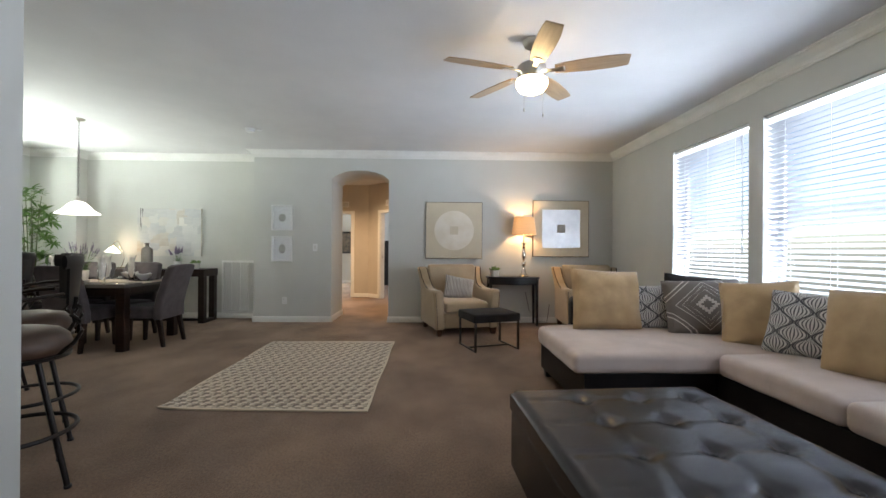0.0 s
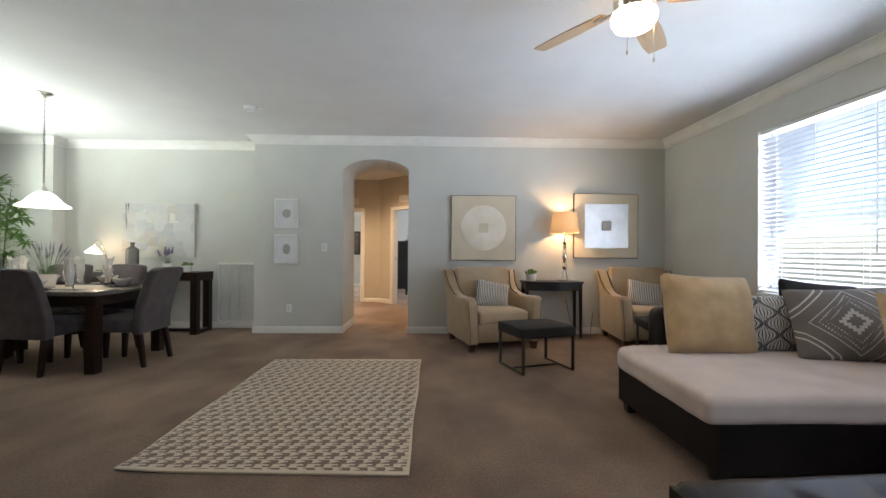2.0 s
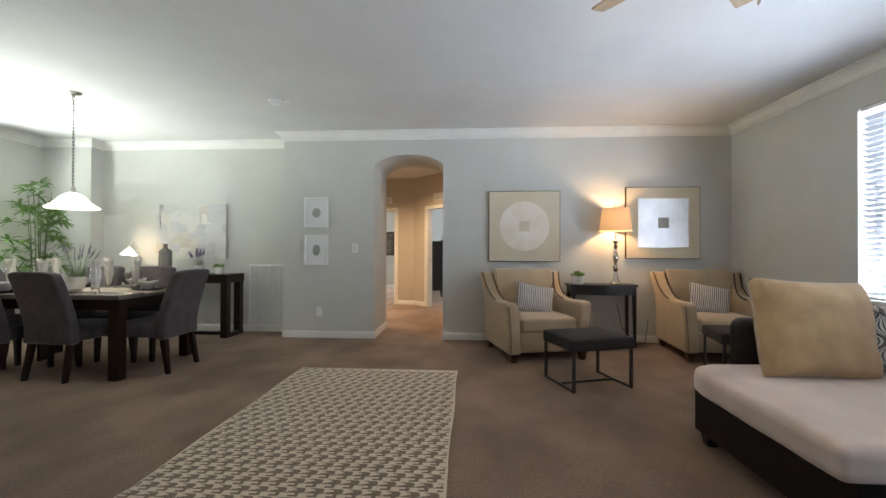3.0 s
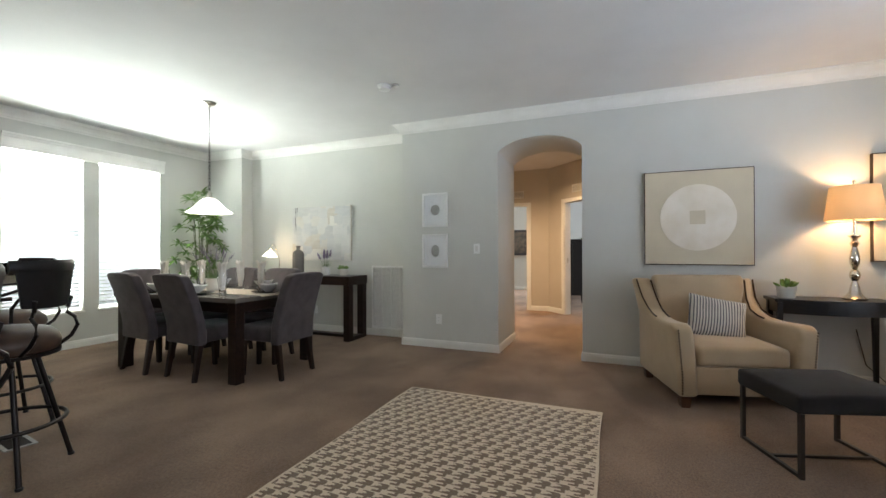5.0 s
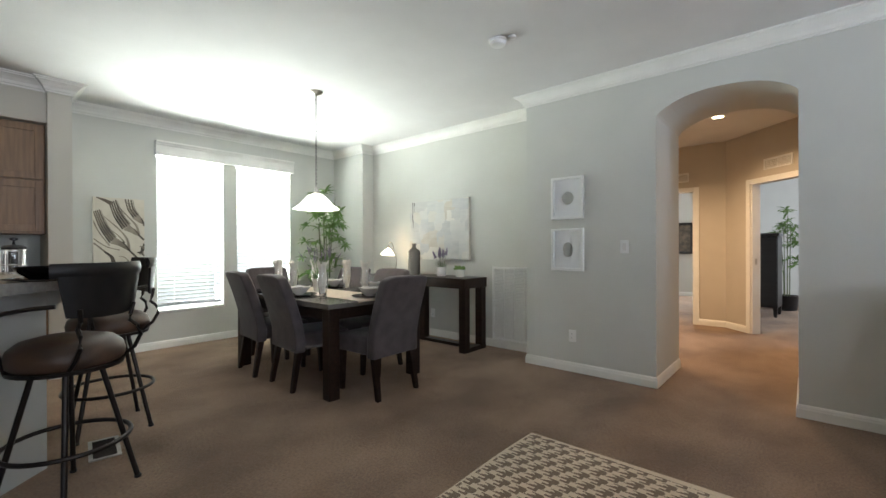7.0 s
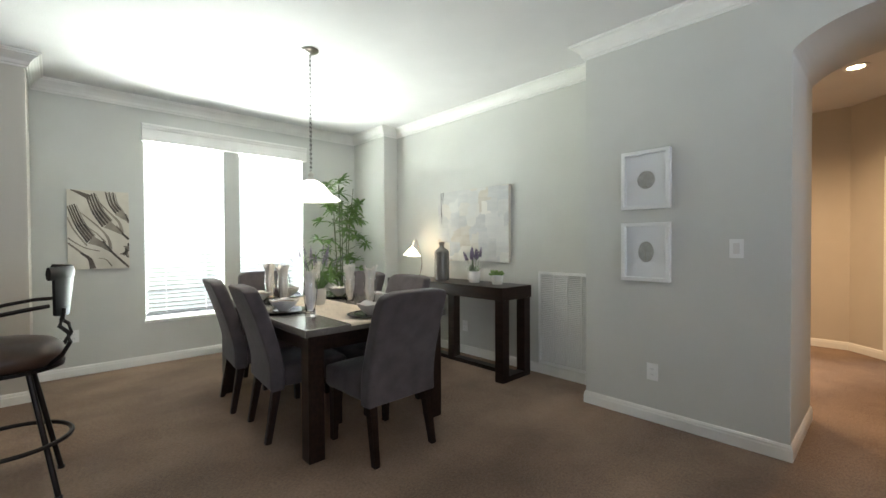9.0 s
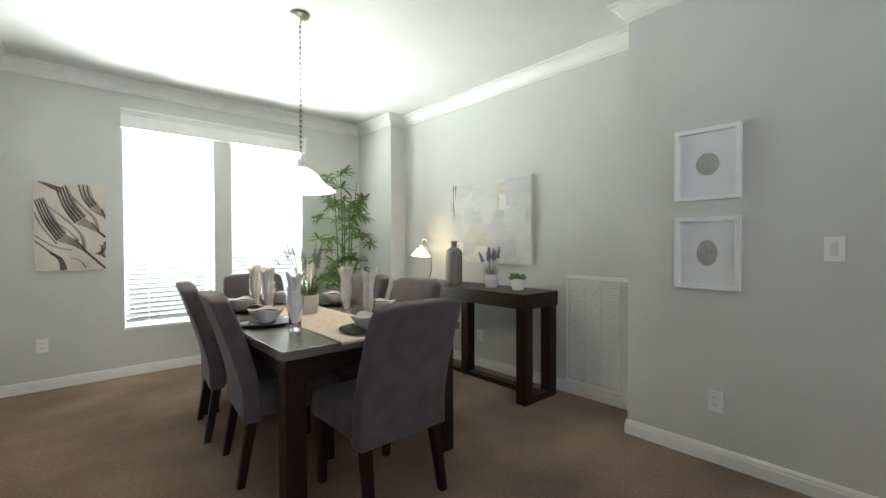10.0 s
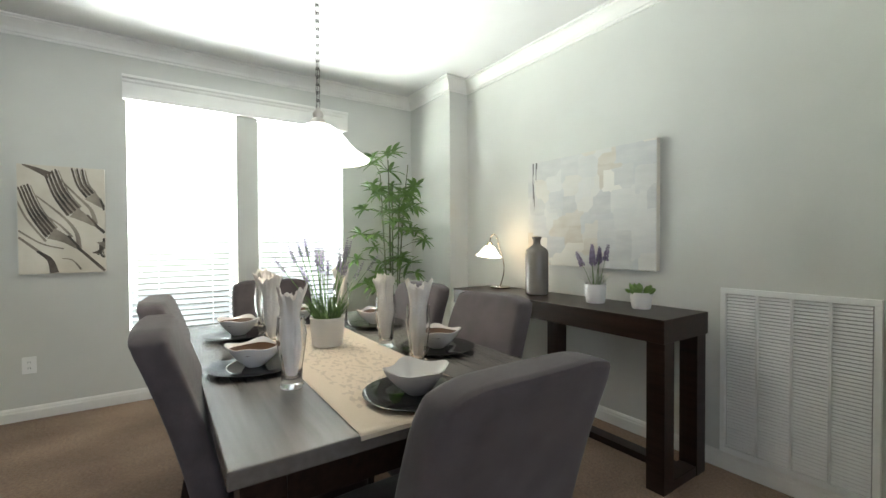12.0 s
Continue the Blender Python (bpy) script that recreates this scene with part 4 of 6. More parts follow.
cushion_on("throw_pillow", "plump tan chenille throw pillow on the chaise", 0.66, 0.58, 0.25, TAN, (1.625, 3.760, 0.73), 74, 3, 1.0, -3)
cushion_on("back_cushion", "grey and white ogee-print back cushion", 0.58, 0.42, 0.2, OGEE, (2.080, 3.800, 0.66), 80, -3, 2.0)
cushion_on("throw_pillow", "grey woven pillow with white diamond motif", 0.64, 0.50, 0.2, KILIM, (2.380, 3.540, 0.70), 70, -14, 3.0, 3)
cushion_on("back_cushion", "dark grey back cushion in the sofa corner", 0.5, 0.5, 0.18, DARKFAB, (2.440, 3.800, 0.715), 78, -14, 4.0, -6)
cushion_on("throw_pillow", "plump tan chenille throw pillow against the back", 0.52, 0.52, 0.23, TAN, (2.540, 3.120, 0.705), 72, -42, 5.0, 5)
cushion_on("back_cushion", "grey and white ogee-print back cushion", 0.62, 0.46, 0.2, OGEE, (2.610, 2.700, 0.675), 74, -62, 6.0, -3)
cushion_on("throw_pillow", "plump tan chenille throw pillow at the sofa end", 0.54, 0.54, 0.22, TAN, (2.520, 2.240, 0.715), 73, -74, 7.0, 4)
cushion_on("back_cushion", "grey and white ogee-print back cushion", 0.62, 0.46, 0.2, OGEE, (2.640, 1.640, 0.675), 74, -86, 8.0)

# tufted ottoman
ott = thing("tufted_ottoman", "large dark leather ottoman with button-tufted top", "ottoman", (0.995, 1.665, 0), 3)
OW, OD = 1.03, 1.08
part("body", padded((-OW / 2 + 0.003, -OD / 2 + 0.003, 0.05), (OW / 2 - 0.003, OD / 2 - 0.003, 0.349), 0.02, 2, 0, 3), LEATHER2, ott, smooth=True)
bm = bmesh.new()
N = 48
BX, BY = (-0.2, 0.075, 0.35), (-0.44, -0.172, 0.096, 0.364)
buttons = [(bx, by) for bx in BX for by in BY]
grid = {}
for i in range(N + 1):
    for j in range(N + 1):
        x, y = (i / N - 0.5) * OW, (j / N - 0.5) * OD
        z = 0.455
        edge = min(OW / 2 - abs(x), OD / 2 - abs(y))
        z -= 0.03 * max(0, 1 - edge / 0.04) ** 2
        for bx, by in buttons:
            dd = math.hypot(x - bx, y - by)
            z -= 0.024 * math.exp(-(dd / 0.045) ** 2)
        for bx in BX:
            z -= 0.006 * math.exp(-((x - bx) / 0.014) ** 2) * (1 if edge > 0.05 else 0)
        for by in BY:
            z -= 0.006 * math.exp(-((y - by) / 0.014) ** 2) * (1 if edge > 0.05 else 0)
        grid[i, j] = bm.verts.new((x, y, z + 0.004 * noise.noise(Vector((x * 5, y * 5, 0)))))
for i in range(N):
    for j in range(N):
        bm.faces.new((grid[i, j], grid[i + 1, j], grid[i + 1, j + 1], grid[i, j + 1]))
rim = [grid[i, 0] for i in range(N)] + [grid[N, j] for j in range(N)] + [grid[i, N] for i in range(N, 0, -1)] + [grid[0, j] for j in range(N, 0, -1)]
low = [bm.verts.new((v.co.x, v.co.y, 0.35)) for v in rim]
for i in range(len(rim)):
    j = (i + 1) % len(rim)
    bm.faces.new((rim[i], low[i], low[j], rim[j]))
bm.faces.new(low)
part("lid", bm, LEATHER2, ott, "button-tufted leather lid", True)
first = None
for bx, by in buttons:
    if first is None:
        bm = bmesh.new()
        lathe(bm, [(0.013, 0), (0.013, 0.004), (0.008, 0.009), (0.0005, 0.0105)], 12)
        first = part("button", bm, LEATHER2, ott, smooth=True, at=pose(bx, by, 0.430))
    else:
        share("button", first, ott, pose(bx, by, 0.430))
for x in (-0.44, 0.44):
    for y in (-0.42, 0.42):
        part("foot", leg_mesh((x, y, 0.06), (x, y, 0), 0.035, 0.028), BLACKWOOD, ott)


# armchairs
def armchair(where, rz):
    th = thing("armchair", "tan upholstered armchair with dark nailhead trim", "armchair", where, rz, "living room armchairs")
    W, D = 0.46, 0.51
    part("seat_frame", padded((-0.33, -D + 0.03, 0.1), (0.33, D - 0.12, 0.31), 0.02, 2, 0, 2), CHAIRTAN, th, smooth=True)
    part("seat_cushion", padded((-0.312, -D + 0.02, 0.312), (0.312, 0.22, 0.455), 0.035, 4, 0.025), CHAIRTAN, th, smooth=True)
    prof = [(0.16, 0.31), (0.19, 0.6), (0.225, 0.87), (0.25, 0.945), (0.3, 0.96), (0.345, 0.92), (0.345, 0.6), (0.34, 0.1), (0.2, 0.1)]
    bm = side_body(prof, -0.33, 0.33, 0.03)
    for v in bm.verts:
        v.co.x *= 1 + 0.12 * max(0, min(1, (v.co.z - 0.5) / 0.35))
        v.co.y -= 0.035 * max(0, min(1, (v.co.z - 0.6) / 0.2)) * (1 if v.co.y < 0.3 else 0)
    part("backrest", bm, CHAIRTAN, th, smooth=True)
    arm = [(-D, 0.09), (-D - 0.005, 0.53), (-D + 0.015, 0.605), (-D + 0.06, 0.628), (-0.2, 0.612), (-0.02, 0.622), (0.1, 0.66), (0.175, 0.745), (0.235, 0.9), (0.27, 0.92), (0.345, 0.91), (0.37, 0.6), (0.37, 0.09)]
    for s in (-1, 1):
        x0, x1 = (-W, -0.325) if s < 0 else (0.325, W)
        bm = side_body(arm, x0, x1, 0.03)
        for v in bm.verts:
            # the arm flares outwards towards its front top, the wing towards its head
            g = max(0, v.co.z - 0.25) / 0.35 * max(0, min(1, (0.1 - v.co.y) / 0.5))
            up = max(0, min(1, (v.co.z - 0.58) / 0.2))
            v.co.x += s * (0.028 * min(1, g) + 0.05 * max(0, min(1, (v.co.z - 0.58) / 0.32)))
            v.co.y += 0.075 * up * (abs(v.co.x) - 0.36) / 0.12
        a = part("arm", bm, CHAIRTAN, th, smooth=True)
        bm = bmesh.new()
        for q in range(24):
            z = 0.12 + 0.465 * q / 23
            bmesh.ops.create_icosphere(bm, subdivisions=1, radius=0.0075, matrix=Matrix.Translation((s * (W - 0.022 + 0.028 * max(0, min(1, (z - 0.25) / 0.35))), -D - 0.004, z)))
        part("nailhead_trim", bm, BRONZE, a, "dark bronze nailheads")
        for x0, dz in ((W - 0.012, 0.006), (0.345, 0.004)):
            line = []
            for y, z in ((-0.08, 0.616), (0.0, 0.628), (0.1, 0.664), (0.175, 0.75), (0.232, 0.9)):
                g = max(0, z - 0.25) / 0.35 * max(0, min(1, (0.1 - y) / 0.5))
                px = x0 + 0.028 * min(1, g) + 0.05 * max(0, min(1, (z - 0.58) / 0.32))
                line.append((s * px, y - 0.004 + 0.075 * max(0, min(1, (z - 0.58) / 0.2)) * (px - 0.36) / 0.12, z + dz))
            bm = bmesh.new()
            tube(bm, line, 0.007, 6)
            part("wing_piping", bm, BRONZE, a, "dark bronze wing trim")
    for x in (-0.395, 0.395):
        for y in (-0.44, 0.31):
            part("foot", leg_mesh((x, y, 0.1), (x, y, 0), 0.04, 0.03), FOOTWOOD, th)
    return th


ch1 = armchair((0.41, 6.215, 0), 15)
ch2 = copy_thing(ch1, pose(2.46, 6.31, 0, 0, 0, -4))
for m_, rz in ((pose(0.47, 6.2, 0, 0, 0, 15), 15), (pose(2.48, 6.29, 0, 0, 0, -4), -4)):
    p = m_ @ Vector((-0.03, -0.01, 0.61))
    cushion_on("lumbar_pillow", "small charcoal-and-white striped pillow on the armchair", 0.45, 0.37, 0.13, STRIPE, tuple(p), 64, rz - 4, 9.0 + rz, -12, "armchair pillows")


# metal-framed footstools
def footstool(where, rz):
    th = thing("footstool", "charcoal upholstered footstool on thin metal frame", "footstool", where, rz, "footstools")
    part("seat", padded((-0.30, -0.255, 0.335), (0.30, 0.255, 0.435), 0.02, 3, 0.012, 4), DARKFAB, th, smooth=True)
    for x in (-0.275, 0.275):
        for y in (-0.235, 0.235):
            part("leg", new_box((x - 0.011, y - 0.011, 0.0), (x + 0.011, y + 0.011, 0.336)), GUNMETAL, th)
        part("floor_bar", new_box((x - 0.01, -0.224, 0.002), (x + 0.01, 0.224, 0.018)), GUNMETAL, th)
    part("stretcher", new_box((-0.265, -0.008, 0.003), (0.265, 0.008, 0.017)), GUNMETAL, th)
    return th


fs = footstool((0.735, 5.085, 0), 18)
copy_thing(fs, pose(2.27, 5.34, 0, 0, 0, -10))

# bow-front side table
st = thing("side_table", "black wooden bow-front side table between the armchairs", "side table", (1.315, 6.745, 0))
bow = [(-0.40, 0), (-0.40, -0.30)] + [(-0.40 + 0.8 * q / 12, -0.30 - 0.075 * math.sin(math.pi * q / 12)) for q in range(1, 12)] + [(0.40, -0.30), (0.40, 0)]
part("top", slab(bow[::-1], 0.735, 0.762, 0.004), BLACKWOOD, st)
inn = [(x * 0.93, -0.012 + y * 0.93) for x, y in bow]
part("apron", slab(inn[::-1], 0.64, 0.735), BLACKWOOD, st)
for x, y in ((-0.36, -0.28), (0.36, -0.28), (-0.36, -0.035), (0.36, -0.035)):
    part("leg", leg_mesh((x, y, 0.735), (x * 1.02, y, 0), 0.022, 0.014), BLACKWOOD, st)

# table lamp
tl = thing("table_lamp", "lit champagne metal table lamp with linen shade", "lamp", (1.49, 6.57, 0.762))
bm = bmesh.new()
lathe(bm, [(0.075, 0), (0.08, 0.012), (0.06, 0.03), (0.04, 0.06), (0.028, 0.12), (0.018, 0.155), (0.03, 0.175), (0.037, 0.205), (0.03, 0.235), (0.014, 0.25), (0.02, 0.265), (0.032, 0.3), (0.034, 0.34), (0.026, 0.40), (0.016, 0.435), (0.026, 0.45), (0.03, 0.47), (0.018, 0.485), (0.02, 0.50), (0.042, 0.525), (0.042, 0.532), (0.012, 0.535), (0.009, 0.62), (0.009, 0.68)], 28)
part("base", bm, CHAMPAGNE, tl, "turned champagne metal base", True)
bm = bmesh.new()
lathe(bm, [(0.192, 0.655), (0.156, 0.935)], 40)
for f in [f for f in bm.faces if len(f.verts) > 4]:
    bm.faces.remove(f)
part("shade", bm, SHADE, tl, "warmly lit tan linen shade", True)
bm = bmesh.new()
lathe(bm, [(0.004, 0.68), (0.004, 0.955), (0.013, 0.965), (0.013, 0.98), (0.0005, 0.992)], 10)
for q in range(3):
    a = 2 * math.pi * q / 3
    rod(bm, (0, 0, 0.93), (0.154 * math.cos(a), 0.154 * math.sin(a), 0.93), 0.002, seg=5)
part("finial", bm, NICKEL, tl)
bm = bmesh.new()
tube(bm, [(1.55, 6.7, 0.5), (1.62, 6.72, 0.2), (1.78, 6.71, 0.03), (1.9, 6.7, 0.02), (1.95, 6.74, 0.3)], 0.004, 6)
tagged(mesh("lamp_cord", bm, BRONZE), "thin brown lamp cord running to wall outlet", "cord")


def leafy_pot(name, label, where, r, h, seed, kind):
    rng = random.Random(seed)
    th = thing(name, label, "potted plant", where)
    bm = bmesh.new()
    lathe(bm, [(r * 0.78, 0), (r * 0.85, 0.008), (r, h - 0.01), (r * 1.03, h), (r * 0.92, h), (r * 0.88, h * 0.86), (0.0005, h * 0.86)], 24)
    part("pot", bm, STONEPOT, th, "matte white pot", True)
    part("soil", slab([(r * 0.9 * math.cos(q * math.pi / 8), r * 0.9 * math.sin(q * math.pi / 8)) for q in range(16)], h * 0.865, h * 0.9), SOIL, th)
    if kind == "succulent":
        first = None
        for q in range(26):
            a, e = rng.uniform(0, 6.283), rng.uniform(0.35, 1.4)
            rr = r * 0.6 * rng.random() ** 0.5
            at = pose(rr * math.cos(a), rr * math.sin(a), h * 0.88, 0, 90 - math.degrees(e), math.degrees(a)) @ Matrix.Scale(rng.uniform(0.75, 1.2), 4)
            if first is None:
                bm = bmesh.new()
                lathe(bm, [(0.002, 0), (0.010, r * 0.35), (0.012, r * 0.6), (0.008, r * 0.85), (0.0008, r * 1.0)], 7)
                first = part("leaf", bm, SUCC, th, smooth=True, at=at)
            else:
                share("leaf", first, th, at)
    return th


leafy_pot("succulent", "small green succulent in a white pot", (1.03, 6.56, 0.762), 0.072, 0.10, 5, "succulent")


# square canvases over the armchairs
def canvas(cx, cz, label, motif):
    th = thing("wall_art", label, "picture", (cx, YB, cz), 0, "square wall canvases")
    part("canvas", new_box((-0.45, -0.045, -0.45), (0.45, -0.002, 0.45), 0.003), LINEN, th)
    bm = bmesh.new()
    for a, b in (((-0.457, -0.04, -0.457), (-0.4505, -0.001, 0.457)), ((0.4505, -0.04, -0.457), (0.457, -0.001, 0.457)), ((-0.4505, -0.04, 0.4505), (0.4505, -0.001, 0.457)), ((-0.4505, -0.04, -0.457), (0.4505, -0.001, -0.4505))):
        box(bm, a, b)
    part("frame", bm, BRONZE, th, "thin dark frame")
    if motif == "circle":
        o = [(0.318 * math.cos(q * math.pi / 32) * (1 + 0.008 * noise.noise(Vector((q * 0.4, 0, 0)))), 0.318 * math.sin(q * math.pi / 32)) for q in range(64)]
        m1 = PEARL
    else:
        o = [(0.31 * u, 0.31 * v) for u, v in ((-1, -1), (0, -1.015), (1, -0.99), (0.985, 0), (1, 1), (0, 0.99), (-1, 1), (-0.99, 0))]
        m1 = SILVER
    sh = part("painted_field", slab(o, 0, 0.008, 0.003), m1, th)
    sh.matrix_basis = pose(0, -0.0455, 0, 90, 0, 0)
    sq = part("centre_square", slab([(-0.065, -0.065), (0.065, -0.065), (0.065, 0.065), (-0.065, 0.065)], 0, 0.005), GREYPAINT if motif != "circle" else LINEN, th)
    sq.matrix_basis = pose(0, -0.0535, 0, 90, 0, 0)


canvas(0.394, 1.488, "khaki square canvas with raised pearl circle", "circle")
canvas(2.13, 1.53, "khaki square canvas with large silver-leaf square", "square")


# small framed leaves, switch and outlets
def leaf_frame(cx, cz, label, tall):
    w, h, f = 0.325, 0.405, 0.026
    th = thing("framed_leaf", label, "picture", (cx, YB, cz), 0, "framed pressed leaves")
    bm = bmesh.new()
    for a, b in (((-w / 2, -0.035, -h / 2), (w / 2, -0.001, -h / 2 + f)), ((-w / 2, -0.035, h / 2 - f), (w / 2, -0.001, h / 2)), ((-w / 2, -0.035, -h / 2 + f), (-w / 2 + f, -0.001, h / 2 - f)), ((w / 2 - f, -0.035, -h / 2 + f), (w / 2, -0.001, h / 2 - f))):
        box(bm, a, b, 0.002, 1)
    part("frame", bm, WHITE, th, "white box frame")
    part("mat_board", new_box((-w / 2 + f, -0.006, -h / 2 + f), (w / 2 - f, -0.002, h / 2 - f)), PAPER, th)
    rx_, rz_ = (0.052, 0.072) if tall else (0.058, 0.062)
    o = [(rx_ * math.cos(q * math.pi / 16) * (1 + 0.05 * noise.noise(Vector((q, cz, 0)))), rz_ * math.sin(q * math.pi / 16)) for q in range(32)]
    lf = part("pressed_leaf", slab(o, 0, 0.0015), PRESSED, th, "grey pressed leaf")
    lf.matrix_basis = pose(0, -0.0065, 0, 90, 0, 0)
    part("leaf_vein", new_box((-0.001, -0.0095, -rz_), (0.001, -0.0082, 0.03)), SEPIA2, th)
    g = part("pane", new_box((-w / 2 + f, -0.026, -h / 2 + f), (w / 2 - f, -0.024, h / 2 - f)), PANE, th)
    g.visible_shadow = False


leaf_frame(-2.36, 1.672, "white framed round pressed leaf under glass", False)
leaf_frame(-2.36, 1.174, "white framed oval pressed leaf under glass", True)


def plate_on(name, label, category, m, kind):
    th = thing(name, label, category, group="wall plates")
    th.matrix_basis = m
    part("cover_plate", new_box((-0.037, -0.007, -0.058), (0.037, -0.001, 0.058), 0.002), WHITE, th)
    if kind == "switch":
        part("rocker", new_box((-0.016, -0.011, -0.032), (0.016, -0.0072, 0.032), 0.002), CERAMIC, th)
    else:
        for dz in (-0.02, 0.02):
            s = part("socket", new_box((-0.016, -0.0095, dz - 0.014), (0.016, -0.0072, dz + 0.014), 0.002), WHITE, th)
            for dx in (-0.006, 0.006):
                part("slot", new_box((dx - 0.0012, -0.0102, dz - 0.004), (dx + 0.0012, -0.0096, dz + 0.006)), DARKHOLE, s)


plate_on("light_switch", "white rocker light switch on the wall", "switch", pose(-1.834, YB, 1.2), "switch")
plate_on("wall_outlet", "white duplex outlet low on the wall", "outlet", pose(-2.317, YB, 0.347), "outlet")
plate_on("wall_outlet", "white duplex outlet low on the wall", "outlet", pose(-4.47, YD, 0.31), "outlet")
plate_on("wall_outlet", "white duplex outlet low on the wall", "outlet", pose(XL, 3.886, 0.38, 0, 0, 90), "outlet")

# smoke detector
sd = thing("smoke_detector", "white round smoke detector on ceiling bracket", "smoke detector", (-2.36, 5.56, H))
bm = bmesh.new()
lathe(bm, [(0.07, 0), (0.07, -0.012), (0.058, -0.016), (0.055, -0.038), (0.04, -0.046), (0.0005, -0.047)], 28)
part("body", bm, WHITE, sd, smooth=True)
bm = bmesh.new()
lathe(bm, [(0.03, 0), (0.03, -0.014), (0.0005, -0.016)], 16, (0.11, 0.02, 0))
part("strobe_base", bm, WHITE, sd, smooth=True)

# ceiling fan
fan = thing("ceiling_fan", "brushed nickel ceiling fan with wooden blades and lit bowl", "ceiling fan", (0.775, 3.10, H))
bm = bmesh.new()
lathe(bm, [(0.0005, 0), (0.065, 0), (0.068, -0.02), (0.055, -0.055), (0.022, -0.075), (0.012, -0.08), (0.012, -0.16), (0.03, -0.165), (0.09, -0.185), (0.105, -0.2), (0.105, -0.25), (0.09, -0.27), (0.085, -0.3), (0.0005, -0.3)], 32)
part("motor_housing", bm, NICKEL, fan, smooth=True)
bm = bmesh.new()
lathe(bm, [(0.112, -0.30), (0.118, -0.315), (0.114, -0.345), (0.095, -0.375), (0.055, -0.395), (0.0005, -0.402)], 32)
part("glass_bowl", bm, OPALFAN, fan, "glowing frosted glass bowl", True)
first = None
for q in range(5):
    ang = -20 + 72 * q
    at = pose(0, 0, -0.235, 0, 0, ang) @ pose(0, 0, 0, -12, 0, 0)
    if first is None:
        o = [(0.17, -0.045), (0.25, -0.06), (0.40, -0.072), (0.55, -0.070), (0.64, -0.062), (0.668, -0.056), (0.676, -0.05), (0.668, 0.052), (0.66, 0.056), (0.55, 0.069), (0.40, 0.070), (0.25, 0.058), (0.17, 0.045)]
        first = part("blade", slab(o, -0.004, 0.004, 0.002), BLADE_LIT, fan, at=at)
        bm = bmesh.new()
        box(bm, (0.09, -0.018, -0.012), (0.24, 0.018, -0.0045), 0.003)
        box(bm, (0.19, -0.03, -0.0118), (0.235, 0.03, -0.0046), 0.003)
        iron = part("blade_iron", bm, NICKEL, first)
    else:
        b = share("blade", first, fan, at)
        share("blade_iron", iron, b, Matrix.Identity(4))
for dx, dy, L in ((-0.075, -0.085, 0.185), (0.06, -0.095, 0.225)):
    bm = bmesh.new()
    rod(bm, (dx, dy, -0.29), (dx, dy, -0.38 - L + 0.03), 0.0016, seg=5)
    lathe(bm, [(0.002, 0.028), (0.006, 0.02), (0.006, 0.004), (0.002, 0)], 8, (dx, dy, -0.38 - L))
    part("pull_chain", bm, NICKEL, fan)


# dining room -----------------------------------------------------------------
ZT = 0.765
TX0, TX1, TY0, TY1 = -5.08, -3.385, 4.76, 5.82
dt = thing("dining_table", "dark espresso wooden dining table set for a meal", "table")
part("tabletop", new_box((TX0, TY0, ZT - 0.042), (TX1, TY1, ZT), 0.004), TOPWOOD_GLARE, dt, "dark satin tabletop with window glare in its colour")
bm = bmesh.new()
for a, b in (((TX0 + 0.12, TY0 + 0.045, 0.63), (TX1 - 0.12, TY0 + 0.067, ZT - 0.042)), ((TX0 + 0.12, TY1 - 0.067, 0.63), (TX1 - 0.12, TY1 - 0.045, ZT - 0.042)),
             ((TX0 + 0.045, TY0 + 0.12, 0.63), (TX0 + 0.067, TY1 - 0.12, ZT - 0.042)), ((TX1 - 0.067, TY0 + 0.12, 0.63), (TX1 - 0.045, TY1 - 0.12, ZT - 0.042))):
    box(bm, a, b)
part("apron", bm, ESPRESSO, dt)
for x in (TX0 + 0.075, TX1 - 0.075):
    for y in (TY0 + 0.075, TY1 - 0.075):
        part("leg", new_box((x - 0.048, y - 0.048, 0), (x + 0.048, y + 0.048, ZT - 0.042), 0.004), ESPRESSO, dt)


